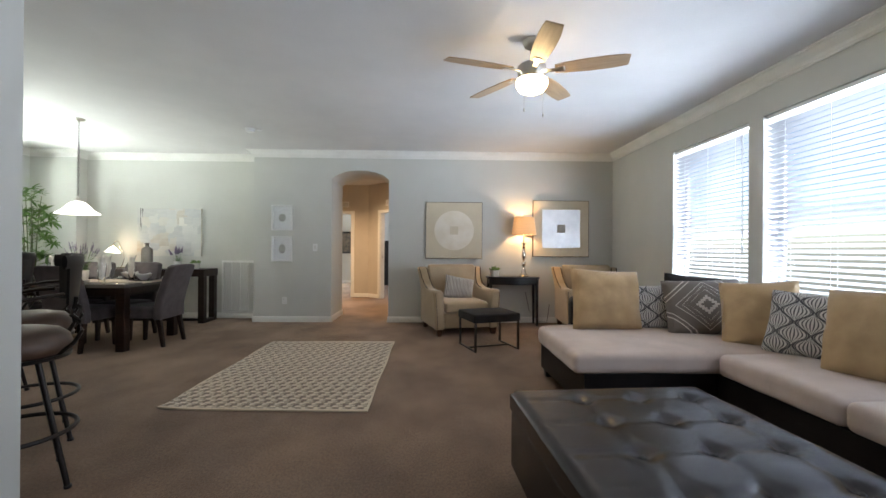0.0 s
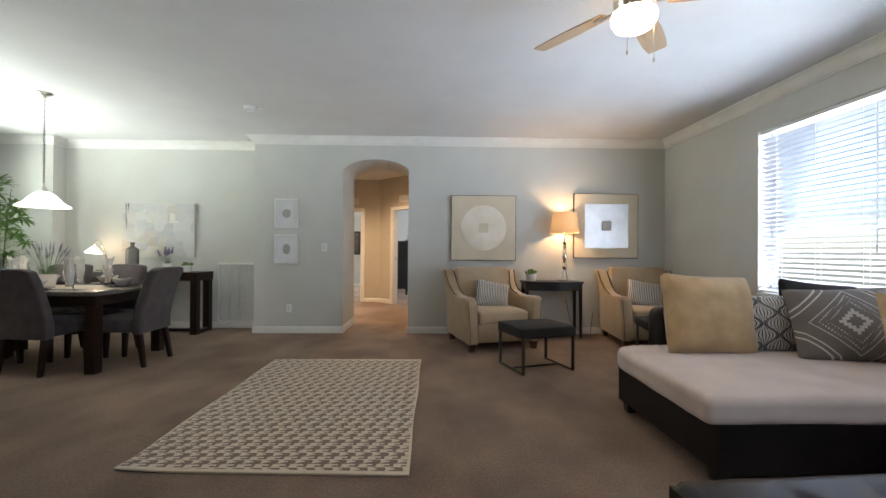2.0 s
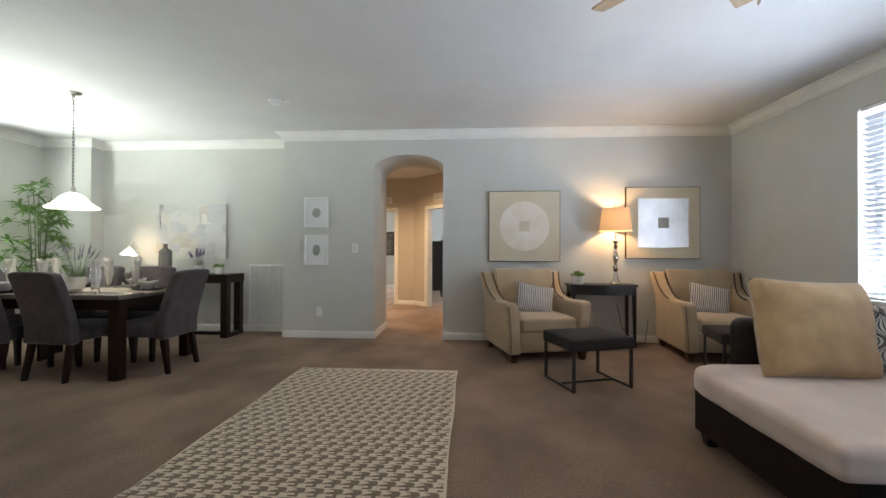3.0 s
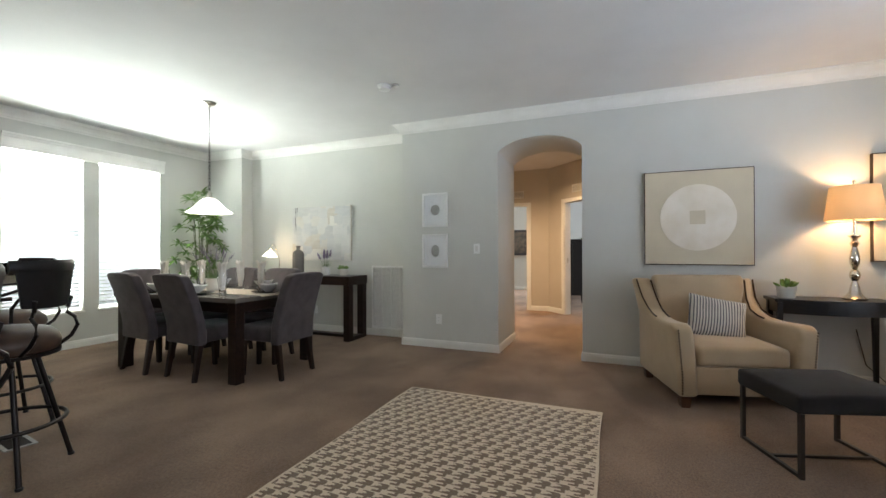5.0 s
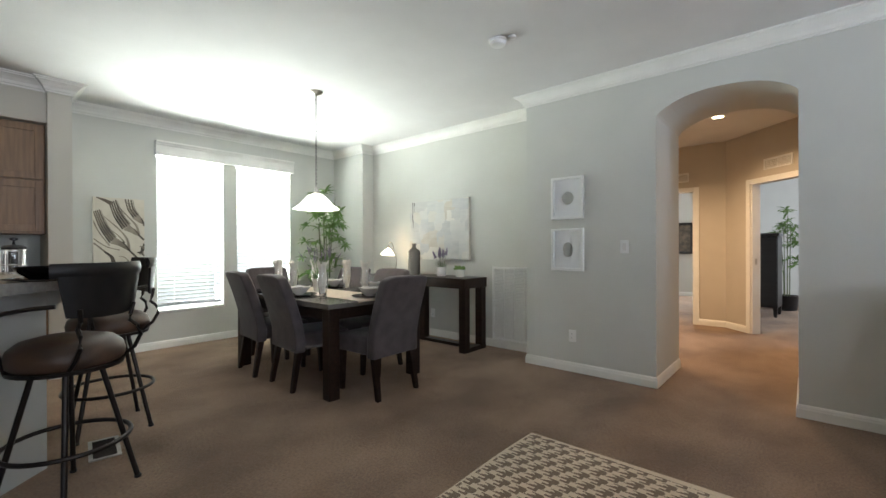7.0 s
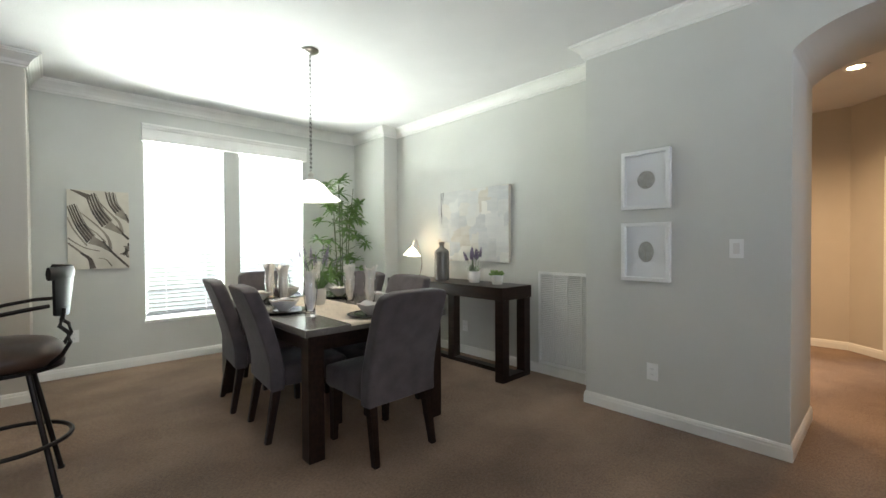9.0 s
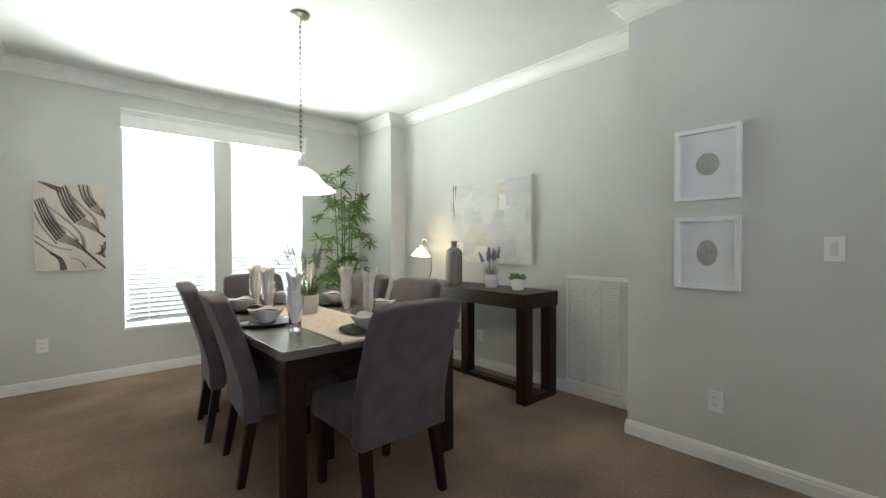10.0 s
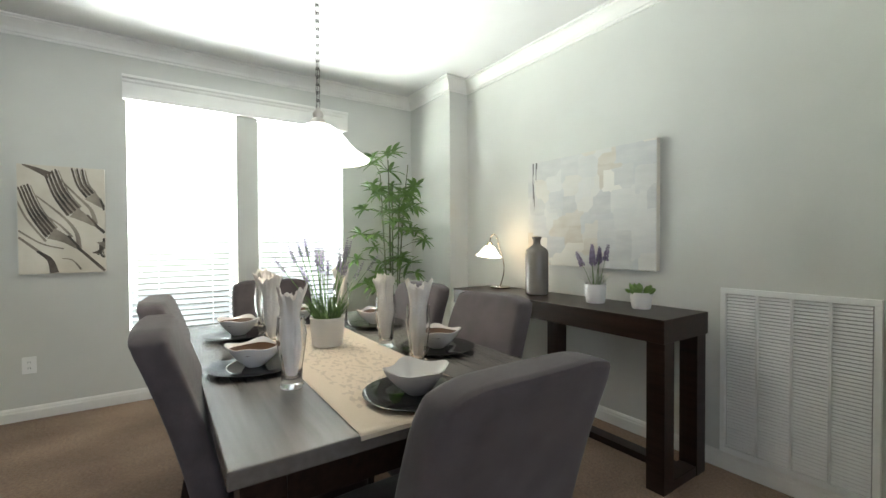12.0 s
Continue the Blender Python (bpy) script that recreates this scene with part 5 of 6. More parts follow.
def dining_chair(where, rz):
    """Faces +y; the origin lies midway between the back feet."""
    th = thing("dining_chair", "grey velvet parsons dining chair with dark tapered legs", "chair", where, rz, "chairs round the dining table")
    # back: rounded shoulders, slight rake and taper
    bm = bmesh.new()
    nx, nz = 12, 14
    faces = {}
    for s in (0, 1):
        for i in range(nx + 1):
            for j in range(nz + 1):
                u, f = 2 * i / nx - 1, j / nz
                half = 0.25 - 0.014 * f
                z = 0.325 + 0.652 * f
                x = u * half
                if f > 0.86:
                    g = (f - 0.86) / 0.14
                    x *= 1 - 0.05 * g * g
                z -= 0.022 * max(0, abs(u) - 0.55) ** 2 / 0.2 * (f ** 8)
                y = -0.012 - 0.20 * max(0, f - 0.2) ** 1.3 + (0.088 if s else 0)
                y += 0.012 * (1 - u * u) * (-1 if not s else 0.6) * min(1, f * 2)
                faces[s, i, j] = bm.verts.new((x, y, z))
    for i in range(nx):
        for j in range(nz):
            bm.faces.new((faces[0, i, j], faces[0, i + 1, j], faces[0, i + 1, j + 1], faces[0, i, j + 1]))
            bm.faces.new((faces[1, i, j], faces[1, i, j + 1], faces[1, i + 1, j + 1], faces[1, i + 1, j]))
    for j in range(nz):
        for i in (0, nx):
            bm.faces.new((faces[0, i, j], faces[1, i, j], faces[1, i, j + 1], faces[0, i, j + 1]))
    for i in range(nx):
        for j in (0, nz):
            bm.faces.new((faces[0, i, j], faces[1, i, j], faces[1, i + 1, j], faces[0, i + 1, j]))
    bmesh.ops.recalc_face_normals(bm, faces=bm.faces)
    bmesh.ops.bevel(bm, geom=[e for e in bm.edges if e.calc_face_angle(0) > radians(50)], offset=0.022, segments=4, affect="EDGES", profile=0.6)
    part("backrest", bm, GREYFAB, th, smooth=True)
    part("seat", padded((-0.238, 0.07, 0.34), (0.238, 0.50, 0.475), 0.028, 3, 0.018, 4), GREYFAB, th, smooth=True)
    for x in (-0.2, 0.2):
        part("leg", leg_mesh((x, 0.035, 0.345), (x * 1.06, -0.025, 0), 0.026, 0.019), ESPRESSO, th)
        part("leg", leg_mesh((x, 0.44, 0.345), (x, 0.45, 0), 0.026, 0.019), ESPRESSO, th)
    return th


c2 = dining_chair((-4.04, 4.755, 0), -5)
copy_thing(c2, pose(-4.70, 4.75, 0, 0, 0, -6))
copy_thing(c2, pose(-3.165, 5.255, 0, 0, 0, 91))
copy_thing(c2, pose(-3.98, 5.85, 0, 0, 0, 180))
copy_thing(c2, pose(-4.62, 5.85, 0, 0, 0, 182))
copy_thing(c2, pose(-5.28, 5.26, 0, 0, 0, -90))

# runner, draped over the near end
rn = thing("table_runner", "beige linen table runner along the dining table", "runner", ((TX0 + TX1) / 2, 5.25, ZT))
bm = bmesh.new()
half = (TX1 - TX0) / 2
path_ = [(-half + 0.05, 0.0015), (half - 0.003, 0.0015), (half + 0.003, -0.003), (half + 0.004, -0.012)]
pts = []
for i in range(len(path_) - 1):
    (xa, za), (xb, zb) = path_[i], path_[i + 1]
    n = 60 if i == 0 else 2
    for q in range(n):
        f = q / n
        pts.append((xa + (xb - xa) * f, za + (zb - za) * f))
pts.append(path_[-1])
rows_ = []
for x, z in pts:
    row = []
    for jj in range(9):
        y = (jj / 8 - 0.5) * 0.415
        wob = 0.0025 * max(0, noise.noise(Vector((x * 9, y * 12, 3)))) if x < half - 0.05 else 0
        row.append((bm.verts.new((x, y, z + 0.002 + wob)), bm.verts.new((x, y, z))))
    rows_.append(row)
for a, b in zip(rows_, rows_[1:]):
    for jj in range(8):
        bm.faces.new((a[jj][0], a[jj + 1][0], b[jj + 1][0], b[jj][0]))
        bm.faces.new((a[jj][1], b[jj][1], b[jj + 1][1], a[jj + 1][1]))
part("cloth", bm, RUNNER, rn, smooth=True)


# place settings
def plate_setting(x, y, rz, filled):
    th = thing("charger_plate", "shiny black charger plate on the table", "plate", (x, y, ZT + 0.0015), 0, "black charger plates")
    bm = bmesh.new()
    lathe(bm, [(0.085, 0.0), (0.09, 0.004), (0.155, 0.014), (0.158, 0.017), (0.154, 0.0185), (0.09, 0.009), (0.0005, 0.008)], 40)
    part("plate", bm, PLATE, th, smooth=True)
    bw = thing("square_bowl", "white square ceramic bowl with flared corners", "bowl", (x, y, ZT + 0.011), rz, "white square bowls")
    bm = bmesh.new()
    n, rings = 40, []
    for r, z in ((0.03, 0.0), (0.034, 0.004), (0.056, 0.026), (0.073, 0.052), (0.083, 0.07), (0.0805, 0.0715), (0.070, 0.055), (0.053, 0.031), (0.032, 0.012), (0.001, 0.011)):
        ring_ = []
        for q in range(n):
            a = 2 * math.pi * q / n
            corner = abs(math.sin(2 * a)) ** 3
            k_ = 1 + (0.24 * corner) * min(1, z / 0.05)
            lift = 0.011 * corner * (z / 0.07) ** 2
            ring_.append(bm.verts.new((r * k_ * math.cos(a), r * k_ * math.sin(a), z + lift)))
        rings.append(ring_)
    for lo, hi in zip(rings, rings[1:]):
        for q in range(n):
            bm.faces.new((lo[q], lo[(q + 1) % n], hi[(q + 1) % n], hi[q]))
    bm.faces.new(rings[0][::-1])
    part("bowl", bm, CERAMIC, bw, smooth=True)
    if filled:
        part("soup", slab([(0.0735 * math.cos(q * math.pi / 12) * (1 + 0.22 * abs(math.sin(q * math.pi / 6)) ** 3), 0.0735 * math.sin(q * math.pi / 12) * (1 + 0.22 * abs(math.sin(q * math.pi / 6)) ** 3)) for q in range(24)], 0.055, 0.0645), SOUP, bw, "brown broth")


SOUP = mat("brown_broth", (0.06, 0.028, 0.012), 0.6, Specular_IOR_Level=0.05)
for x, y, rz in ((-4.10, 4.935, 20), (-4.70, 4.965, 10), (-3.53, 5.28, 35), (-3.94, 5.62, 15), (-4.57, 5.625, 40), (-4.88, 5.29, 5)):
    plate_setting(x, y, rz, x < -3.6)


def napkin_glass(x, y, seed):
    rng = random.Random(seed)
    th = thing("napkin_glass", "tall waisted glass holding a folded ivory napkin", "glass", (x, y, ZT + 0.0012), 0, "napkin glasses")
    bm = bmesh.new()
    wall_ = [(0.0005, 0.0), (0.034, 0.0), (0.036, 0.006), (0.033, 0.014), (0.031, 0.03), (0.034, 0.07), (0.043, 0.13), (0.0465, 0.165), (0.043, 0.2), (0.042, 0.222), (0.0405, 0.2235), (0.0408, 0.2), (0.044, 0.165), (0.0405, 0.13), (0.0315, 0.07), (0.0285, 0.035), (0.022, 0.028), (0.0005, 0.026)]
    lathe(bm, wall_, 28)
    g = part("glass", bm, GLASS, th, "clear waisted glass", True)
    g.visible_shadow = False
    bm = bmesh.new()
    prof = [(0.018, 0.034), (0.023, 0.07), (0.031, 0.12), (0.0335, 0.16), (0.031, 0.2), (0.033, 0.235), (0.039, 0.27), (0.047, 0.298), (0.044, 0.302), (0.03, 0.27), (0.018, 0.23), (0.01, 0.2)]
    n, rings = 44, []
    ph = rng.uniform(0, 6)
    for r, z in prof:
        ring_ = []
        for q in range(n):
            a = 2 * math.pi * q / n
            crease = noise.noise(Vector((2.2 * math.cos(a) + ph, 2.2 * math.sin(a), z * 7)))
            fold = 1 + 0.30 * crease - 0.22 * abs(math.sin(1.5 * a + ph + z * 6)) ** 5 + 0.10 * math.sin(5 * a - z * 12 + ph) * min(1, z / 0.25)
            fold = min(fold, 1.2) if z < 0.225 else fold
            top = (0.018 * math.sin(2 * a + ph) + 0.008 * math.sin(7 * a + ph) + 0.007 * math.sin(16 * a)) * max(0, (z - 0.24) / 0.08)
            ring_.append(bm.verts.new((r * fold * math.cos(a), r * fold * math.sin(a), z + top)))
        rings.append(ring_)
    for lo, hi in zip(rings, rings[1:]):
        for q in range(n):
            bm.faces.new((lo[q], lo[(q + 1) % n], hi[(q + 1) % n], hi[q]))
    part("napkin", bm, NAPKIN, th, "folded ivory napkin", True)


for i, (x, y) in enumerate(((-3.82, 4.995), (-4.42, 5.06), (-3.79, 5.44), (-4.11, 5.465), (-4.80, 5.10), (-4.75, 5.50))):
    napkin_glass(x, y, i)


# lavender planters
def lavender(name, label, where, r, h, tall, n, seed, pot_mat, spread):
    rng = random.Random(seed)
    th = thing(name, label, "potted plant", where)
    bm = bmesh.new()
    lathe(bm, [(r * 0.8, 0), (r * 0.88, 0.006), (r, h * 0.6), (r * 1.0, h * 0.93), (r * 1.04, h * 0.95), (r * 1.03, h), (r * 0.93, h), (r * 0.9, h * 0.87), (0.0005, h * 0.87)], 28)
    part("pot", bm, pot_mat, th, "white ceramic pot", True)
    part("soil", slab([(r * 0.9 * math.cos(q * math.pi / 8), r * 0.9 * math.sin(q * math.pi / 8)) for q in range(16)], h * 0.875, h * 0.9), SOIL, th)
    bm = bmesh.new()
    for q in range(n * (5 if tall > 0.25 else 14)):
        a, e = rng.uniform(0, 6.283), rng.uniform(0.0, 0.75)
        rr = r * 0.75 * rng.random() ** 0.5
        L = tall * (rng.uniform(0.2, 0.42) if tall > 0.25 else rng.uniform(0.35, 0.75))
        p = Vector((rr * math.cos(a), rr * math.sin(a), h * 0.9))
        d = Vector((math.cos(a) * math.sin(e), math.sin(a) * math.sin(e), math.cos(e)))
        s = d.cross(Vector((0.3, 0.2, 0.1))).normalized() * 0.003
        mid_ = p + d * L * 0.55
        tip = p + d * L + Vector((0, 0, -0.02 * e))
        v = [bm.verts.new(p - s), bm.verts.new(p + s), bm.verts.new(mid_ + s), bm.verts.new(mid_ - s), bm.verts.new(tip)]
        bm.faces.new(v[:4])
        bm.faces.new((v[3], v[2], v[4]))
    tagged(part("foliage", bm, GRASS, th, "fine green foliage"), kind="stuff")
    head = None
    for q in range(n):
        a, e = 2 * math.pi * q / n + rng.uniform(-0.4, 0.4), rng.uniform(0.05, spread)
        L = tall * rng.uniform(0.7, 1.0)
        p = Vector((r * 0.4 * math.cos(a), r * 0.4 * math.sin(a), h * 0.9))
        d = Vector((math.cos(a) * math.sin(e), math.sin(a) * math.sin(e), math.cos(e)))
        bm = bmesh.new()
        tube(bm, [p, p + d * L * 0.5 + Vector((0, 0, 0.01)), p + d * L], 0.0016, 5)
        part("stem", bm, GRASS, th)
        at = Matrix.Translation(p + d * L * 0.88) @ d.to_track_quat("Z", "Y").to_matrix().to_4x4() @ Matrix.Scale(0.85 if tall > 0.25 else 1.6, 4)
        if head is None:
            bm = bmesh.new()
            for b_ in range(34):
                f = b_ / 34
                aa = b_ * 2.4
                f = round(f * 8) / 8
                rr = (0.0085 if tall < 0.25 else 0.0085) * (1 - 0.6 * f)
                bmesh.ops.create_icosphere(bm, subdivisions=1, radius=(0.0052 if tall < 0.25 else 0.0047) * (1 - 0.4 * f), matrix=Matrix.Translation((rr * math.cos(aa), rr * math.sin(aa), f * (0.055 if tall < 0.25 else 0.095))))
            head = part("flower_spike", bm, LILAC, th, "dusty purple flower spike", at=at)
        else:
            share("flower_spike", head, th, at)
    return th


lavender("lavender_planter", "lavender plant in a white pot on the runner", (-4.27, 5.26, ZT + 0.005), 0.073, 0.125, 0.33, 24, 4, STONEPOT, 0.66)

# pendant lamp
pl = thing("pendant_lamp", "lit bell-shaped opal glass pendant on a chain", "pendant lamp", (-4.297, 5.237, H))
bm = bmesh.new()
lathe(bm, [(0.0005, 0), (0.066, 0), (0.066, -0.008), (0.05, -0.022), (0.012, -0.03), (0.008, -0.045), (0.0005, -0.046)], 28)
part("canopy", bm, NICKEL, pl, smooth=True)
link0 = None
zc, n = -0.045, 26
for q in range(n):
    at = pose(0, 0, zc - 0.018 - q * 0.0345, 0, 0, 90 * (q % 2) + 20)
    if link0 is None:
        bm = bmesh.new()
        o = [(0.0095 * math.cos(a), 0, 0.012 * math.copysign(1, math.sin(a)) * (1 if abs(math.sin(a)) > 0.01 else 0) + 0.0095 * math.sin(a)) for a in [2 * math.pi * s / 16 + 0.1 for s in range(16)]]
        tube(bm, o, 0.0025, 6, True)
        link0 = part("chain_link", bm, GUNMETAL, pl, smooth=True, at=at)
    else:
        share("chain_link", link0, pl, at)
bm = bmesh.new()
rod(bm, (0.003, 0, -0.04), (-0.003, 0, -0.95), 0.0012, seg=6)
part("cord", bm, GUNMETAL, pl)
bm = bmesh.new()
lathe(bm, [(0.0005, -0.935), (0.008, -0.938), (0.011, -0.95), (0.018, -0.955), (0.024, -0.97), (0.02, -0.985), (0.03, -0.995), (0.034, -1.012), (0.0005, -1.014)], 20)
part("socket_cap", bm, NICKEL, pl, smooth=True)
bm = bmesh.new()
out = [(0.028, -1.008), (0.06, -1.02), (0.09, -1.04), (0.118, -1.07), (0.145, -1.105), (0.175, -1.132), (0.205, -1.15), (0.222, -1.163)]
lathe(bm, out + [(r - 0.004, z - 0.003) for r, z in out[::-1]], 48)
part("shade", bm, OPAL, pl, "glowing opal glass bell shade", True)

# console table
ct = thing("console_table", "dark espresso console table along the dining wall", "console table")
CX0, CX1, CY0, CY1, ZC = -5.22, -3.51, 6.61, 7.045, 0.845
part("top", new_box((CX0, CY0, ZC - 0.115), (CX1, CY1, ZC), 0.003), ESPRESSO, ct)
for x in (CX1 - 0.095, -4.44, CX0 + 0.005):
    for y in ((CY0 + 0.015, CY1 - 0.105) if x != -4.44 else (CY1 - 0.2,)):
        part("leg", new_box((x, y, 0.0), (x + 0.09, y + 0.09, ZC - 0.115), 0.002), ESPRESSO, ct)
for x in (CX1 - 0.095, CX0 + 0.005):
    part("floor_rail", new_box((x + 0.002, CY0 + 0.105, 0.0), (x + 0.088, CY1 - 0.105, 0.05), 0.002), ESPRESSO, ct)
part("stretcher", new_box((CX0 + 0.095, CY1 - 0.198, 0.001), (CX1 - 0.095, CY1 - 0.112, 0.04), 0.002), ESPRESSO, ct)

lavender("lavender_pot", "small lavender in a white pot on the console", (-4.06, 6.85, ZC), 0.062, 0.115, 0.185, 7, 8, CERAMIC, 0.5)
leafy_pot("succulent", "green succulent in a textured white pot", (-3.775, 6.865, ZC), 0.058, 0.09, 6, "succulent")
bt = thing("bottle_vase", "tall grey glazed stoneware bottle vase", "vase", (-4.54, 6.85, ZC))
bm = bmesh.new()
lathe(bm, [(0.07, 0), (0.078, 0.006), (0.08, 0.03), (0.08, 0.29), (0.074, 0.315), (0.05, 0.335), (0.03, 0.348), (0.025, 0.36), (0.025, 0.385), (0.033, 0.395), (0.033, 0.405), (0.025, 0.408), (0.018, 0.404), (0.016, 0.36), (0.0005, 0.355)], 32)
part("vase", bm, VASEGREY, bt, smooth=True)

dl = thing("desk_lamp", "small lit gooseneck lamp with opal glass shade", "lamp", (-4.98, 6.9, ZC))
part("base", new_box((-0.062, -0.05, 0), (0.062, 0.05, 0.022), 0.006), CHAMPAGNE, dl, "polished metal base", True)
bm = bmesh.new()
neck = []
for q in range(17):
    f = q / 16
    if f < 0.65:
        g = f / 0.65
        neck.append((0.045 * math.sin(g * math.pi * 1.15), 0, 0.022 + 0.33 * g))
    else:
        g = (f - 0.65) / 0.35 * math.pi
        bx = 0.045 * math.sin(math.pi * 1.15)
        neck.append((bx - 0.055 + 0.055 * math.cos(g) + 0.0, 0, 0.352 + 0.085 * math.sin(g)))
tube(bm, neck, 0.005, 8)
part("gooseneck", bm, CHAMPAGNE, dl, smooth=True)
hx, _, hz = neck[-1]
bm = bmesh.new()
lathe(bm, [(0.012, 0.052), (0.022, 0.042), (0.022, 0.02), (0.016, 0.015)], 16)
cap = part("shade_cap", bm, CHAMPAGNE, dl, smooth=True)
cap.matrix_basis = pose(hx, 0, hz - 0.03, 0, 8, 0)
bm = bmesh.new()
out = [(0.022, 0.02), (0.04, 0.008), (0.06, -0.015), (0.08, -0.045), (0.098, -0.062), (0.106, -0.066)]
lathe(bm, out + [(r - 0.003, z - 0.003) for r, z in out[::-1]], 32)
sh = part("shade", bm, OPALDESK, dl, "glowing opal glass shade", True)
sh.matrix_basis = pose(hx, 0, hz - 0.03, 0, 8, 0)

# abstract painting over the console
ap = thing("abstract_painting", "pale grey and white abstract canvas on the wall", "picture", (-4.345, YD, 1.435))
part("canvas_wrap", new_box((-0.525, -0.038, -0.397), (0.525, -0.001, 0.397), 0.003), EDGE, ap)
part("painted_face", new_box((-0.523, -0.0405, -0.395), (0.523, -0.0385, 0.395)), CANVAS, ap)

# return-air grille
# grey backing sheet stands for the shade between the louvres
GAP_SHADE = mat("louvre_gap_shade", (0.42, 0.41, 0.40), 0.9)
bump(GAP_SHADE, 200, 0.3, 0.002)
gr = thing("return_air_grille", "large white louvred return-air grille in the wall", "vent", (-3.485, YD, 0.098))
GW, GH = 0.605, 0.872
bm = bmesh.new()
for a, b in (((0, -0.02, 0), (GW, -0.001, 0.03)), ((0, -0.02, GH - 0.03), (GW, -0.001, GH)), ((0, -0.02, 0.03), (0.025, -0.001, GH - 0.03)), ((GW - 0.025, -0.02, 0.03), (GW, -0.001, GH - 0.03))):
    box(bm, a, b, 0.002, 1)
part("frame", bm, WHITE, gr)
part("backing", new_box((0.022, -0.0035, 0.027), (GW - 0.022, -0.0012, GH - 0.027)), GAP_SHADE, gr)
col = (GW - 0.05) / 4
for q in range(1, 4):
    part("mullion", new_box((0.025 + q * col - 0.005, -0.0195, 0.03), (0.025 + q * col + 0.005, -0.004, GH - 0.03)), WHITE, gr)
first = None
for q in range(4):
    for r in range(48):
        at = pose(0.025 + (q + 0.5) * col, -0.0115, 0.042 + r * (GH - 0.082) / 47, 46, 0, 0)
        if first is None:
            first = part("louvre", new_box((-col / 2 + 0.0052, -0.0076, -0.0008), (col / 2 - 0.0052, 0.0076, 0.0008)), WHITE, gr, at=at)
        else:
            share("louvre", first, gr, at)

# fork picture on the window wall (built facing -y, then turned)
fp = thing("fork_picture", "sepia canvas print of scattered forks on the wall", "picture", (XL, 4.083, 1.388), 90)
FW, FH = 0.465, 0.755
part("canvas_wrap", new_box((-FW / 2, -0.035, -FH / 2), (FW / 2, -0.001, FH / 2), 0.003), EDGE, fp)
part("print_ground", new_box((-FW / 2 + 0.001, -0.0362, -FH / 2 + 0.001), (FW / 2 - 0.001, -0.0352, FH / 2 - 0.001)), PRINT, fp)


def ribbon(bm, pts, w0, w1, y, n=18):
    """A flat printed stroke in the picture plane through smooth points, clipped to the canvas."""
    P = [Vector((p[0], 0, p[1])) for p in pts]
    prev = None
    for q in range(n + 1):
        f = q / n * (len(P) - 1)
        i = min(int(f), len(P) - 2)
        g = f - i
        a, b, c, d = P[max(i - 1, 0)], P[i], P[i + 1], P[min(i + 2, len(P) - 1)]
        p = 0.5 * ((2 * b) + (c - a) * g + (2 * a - 5 * b + 4 * c - d) * g * g + (3 * b - a - 3 * c + d) * g ** 3)
        t_ = (0.5 * ((c - a) + 2 * (2 * a - 5 * b + 4 * c - d) * g + 3 * (3 * b - a - 3 * c + d) * g * g)).normalized()
        s = Vector((-t_.z, 0, t_.x)) * (w0 + (w1 - w0) * q / n) / 2
        lim = lambda v: Vector((max(-FW / 2 + 0.002, min(FW / 2 - 0.002, v.x)), y, max(-FH / 2 + 0.002, min(FH / 2 - 0.002, v.z))))
        cur = (bm.verts.new(lim(p - s)), bm.verts.new(lim(p + s)))
        if prev:
            bm.faces.new((prev[0], prev[1], cur[1], cur[0]))
        prev = cur
    bmesh.ops.dissolve_degenerate(bm, edges=bm.edges, dist=1e-5)


def spot(u, v):
    """A point of the print, u to the right and v down, both from 0 to 1."""
    return ((u - 0.5) * FW, (0.5 - v) * FH)


def fork(tips, roots, bowl, neck, end, tines, y):
    """One printed fork: curved tines from tips to roots, a shaded bowl and a slim handle."""
    for q in range(tines):
        f = q / (tines - 1)
        a_ = [tips[0][i] + (tips[1][i] - tips[0][i]) * f for i in (0, 1)]
        b_ = [roots[0][i] + (roots[1][i] - roots[0][i]) * f for i in (0, 1)]
        c_ = ((a_[0] + b_[0]) / 2 - 0.025, (a_[1] + b_[1]) / 2 + 0.02)
        bm = bmesh.new()
        ribbon(bm, [spot(*a_), spot(*c_), spot(*b_)], 0.011, 0.016, y)
        part("fork_tine", bm, SEPIA, fp, "dark printed fork tine")
        bm = bmesh.new()
        ribbon(bm, [spot(a_[0] + 0.035, a_[1] + 0.01), spot(c_[0] + 0.035, c_[1] + 0.005), spot(b_[0] + 0.02, b_[1] - 0.015)], 0.006, 0.012, y + 0.0003)
        part("tine_shade", bm, SEPIA2, fp)
    mid_ = ((roots[0][0] + roots[1][0]) / 2, (roots[0][1] + roots[1][1]) / 2)
    bm = bmesh.new()
    ribbon(bm, [spot(*mid_), spot(*bowl), spot(*neck)], 0.085, 0.02, y - 0.0004)
    part("fork_bowl", bm, SEPIA2, fp)
    bm = bmesh.new()
    ribbon(bm, [spot(bowl[0] + 0.03, bowl[1] - 0.035), spot(neck[0] - 0.01, neck[1] - 0.02), spot(*neck), spot(*end)], 0.012, 0.02, y - 0.0006)
    part("fork_handle", bm, SEPIA, fp)


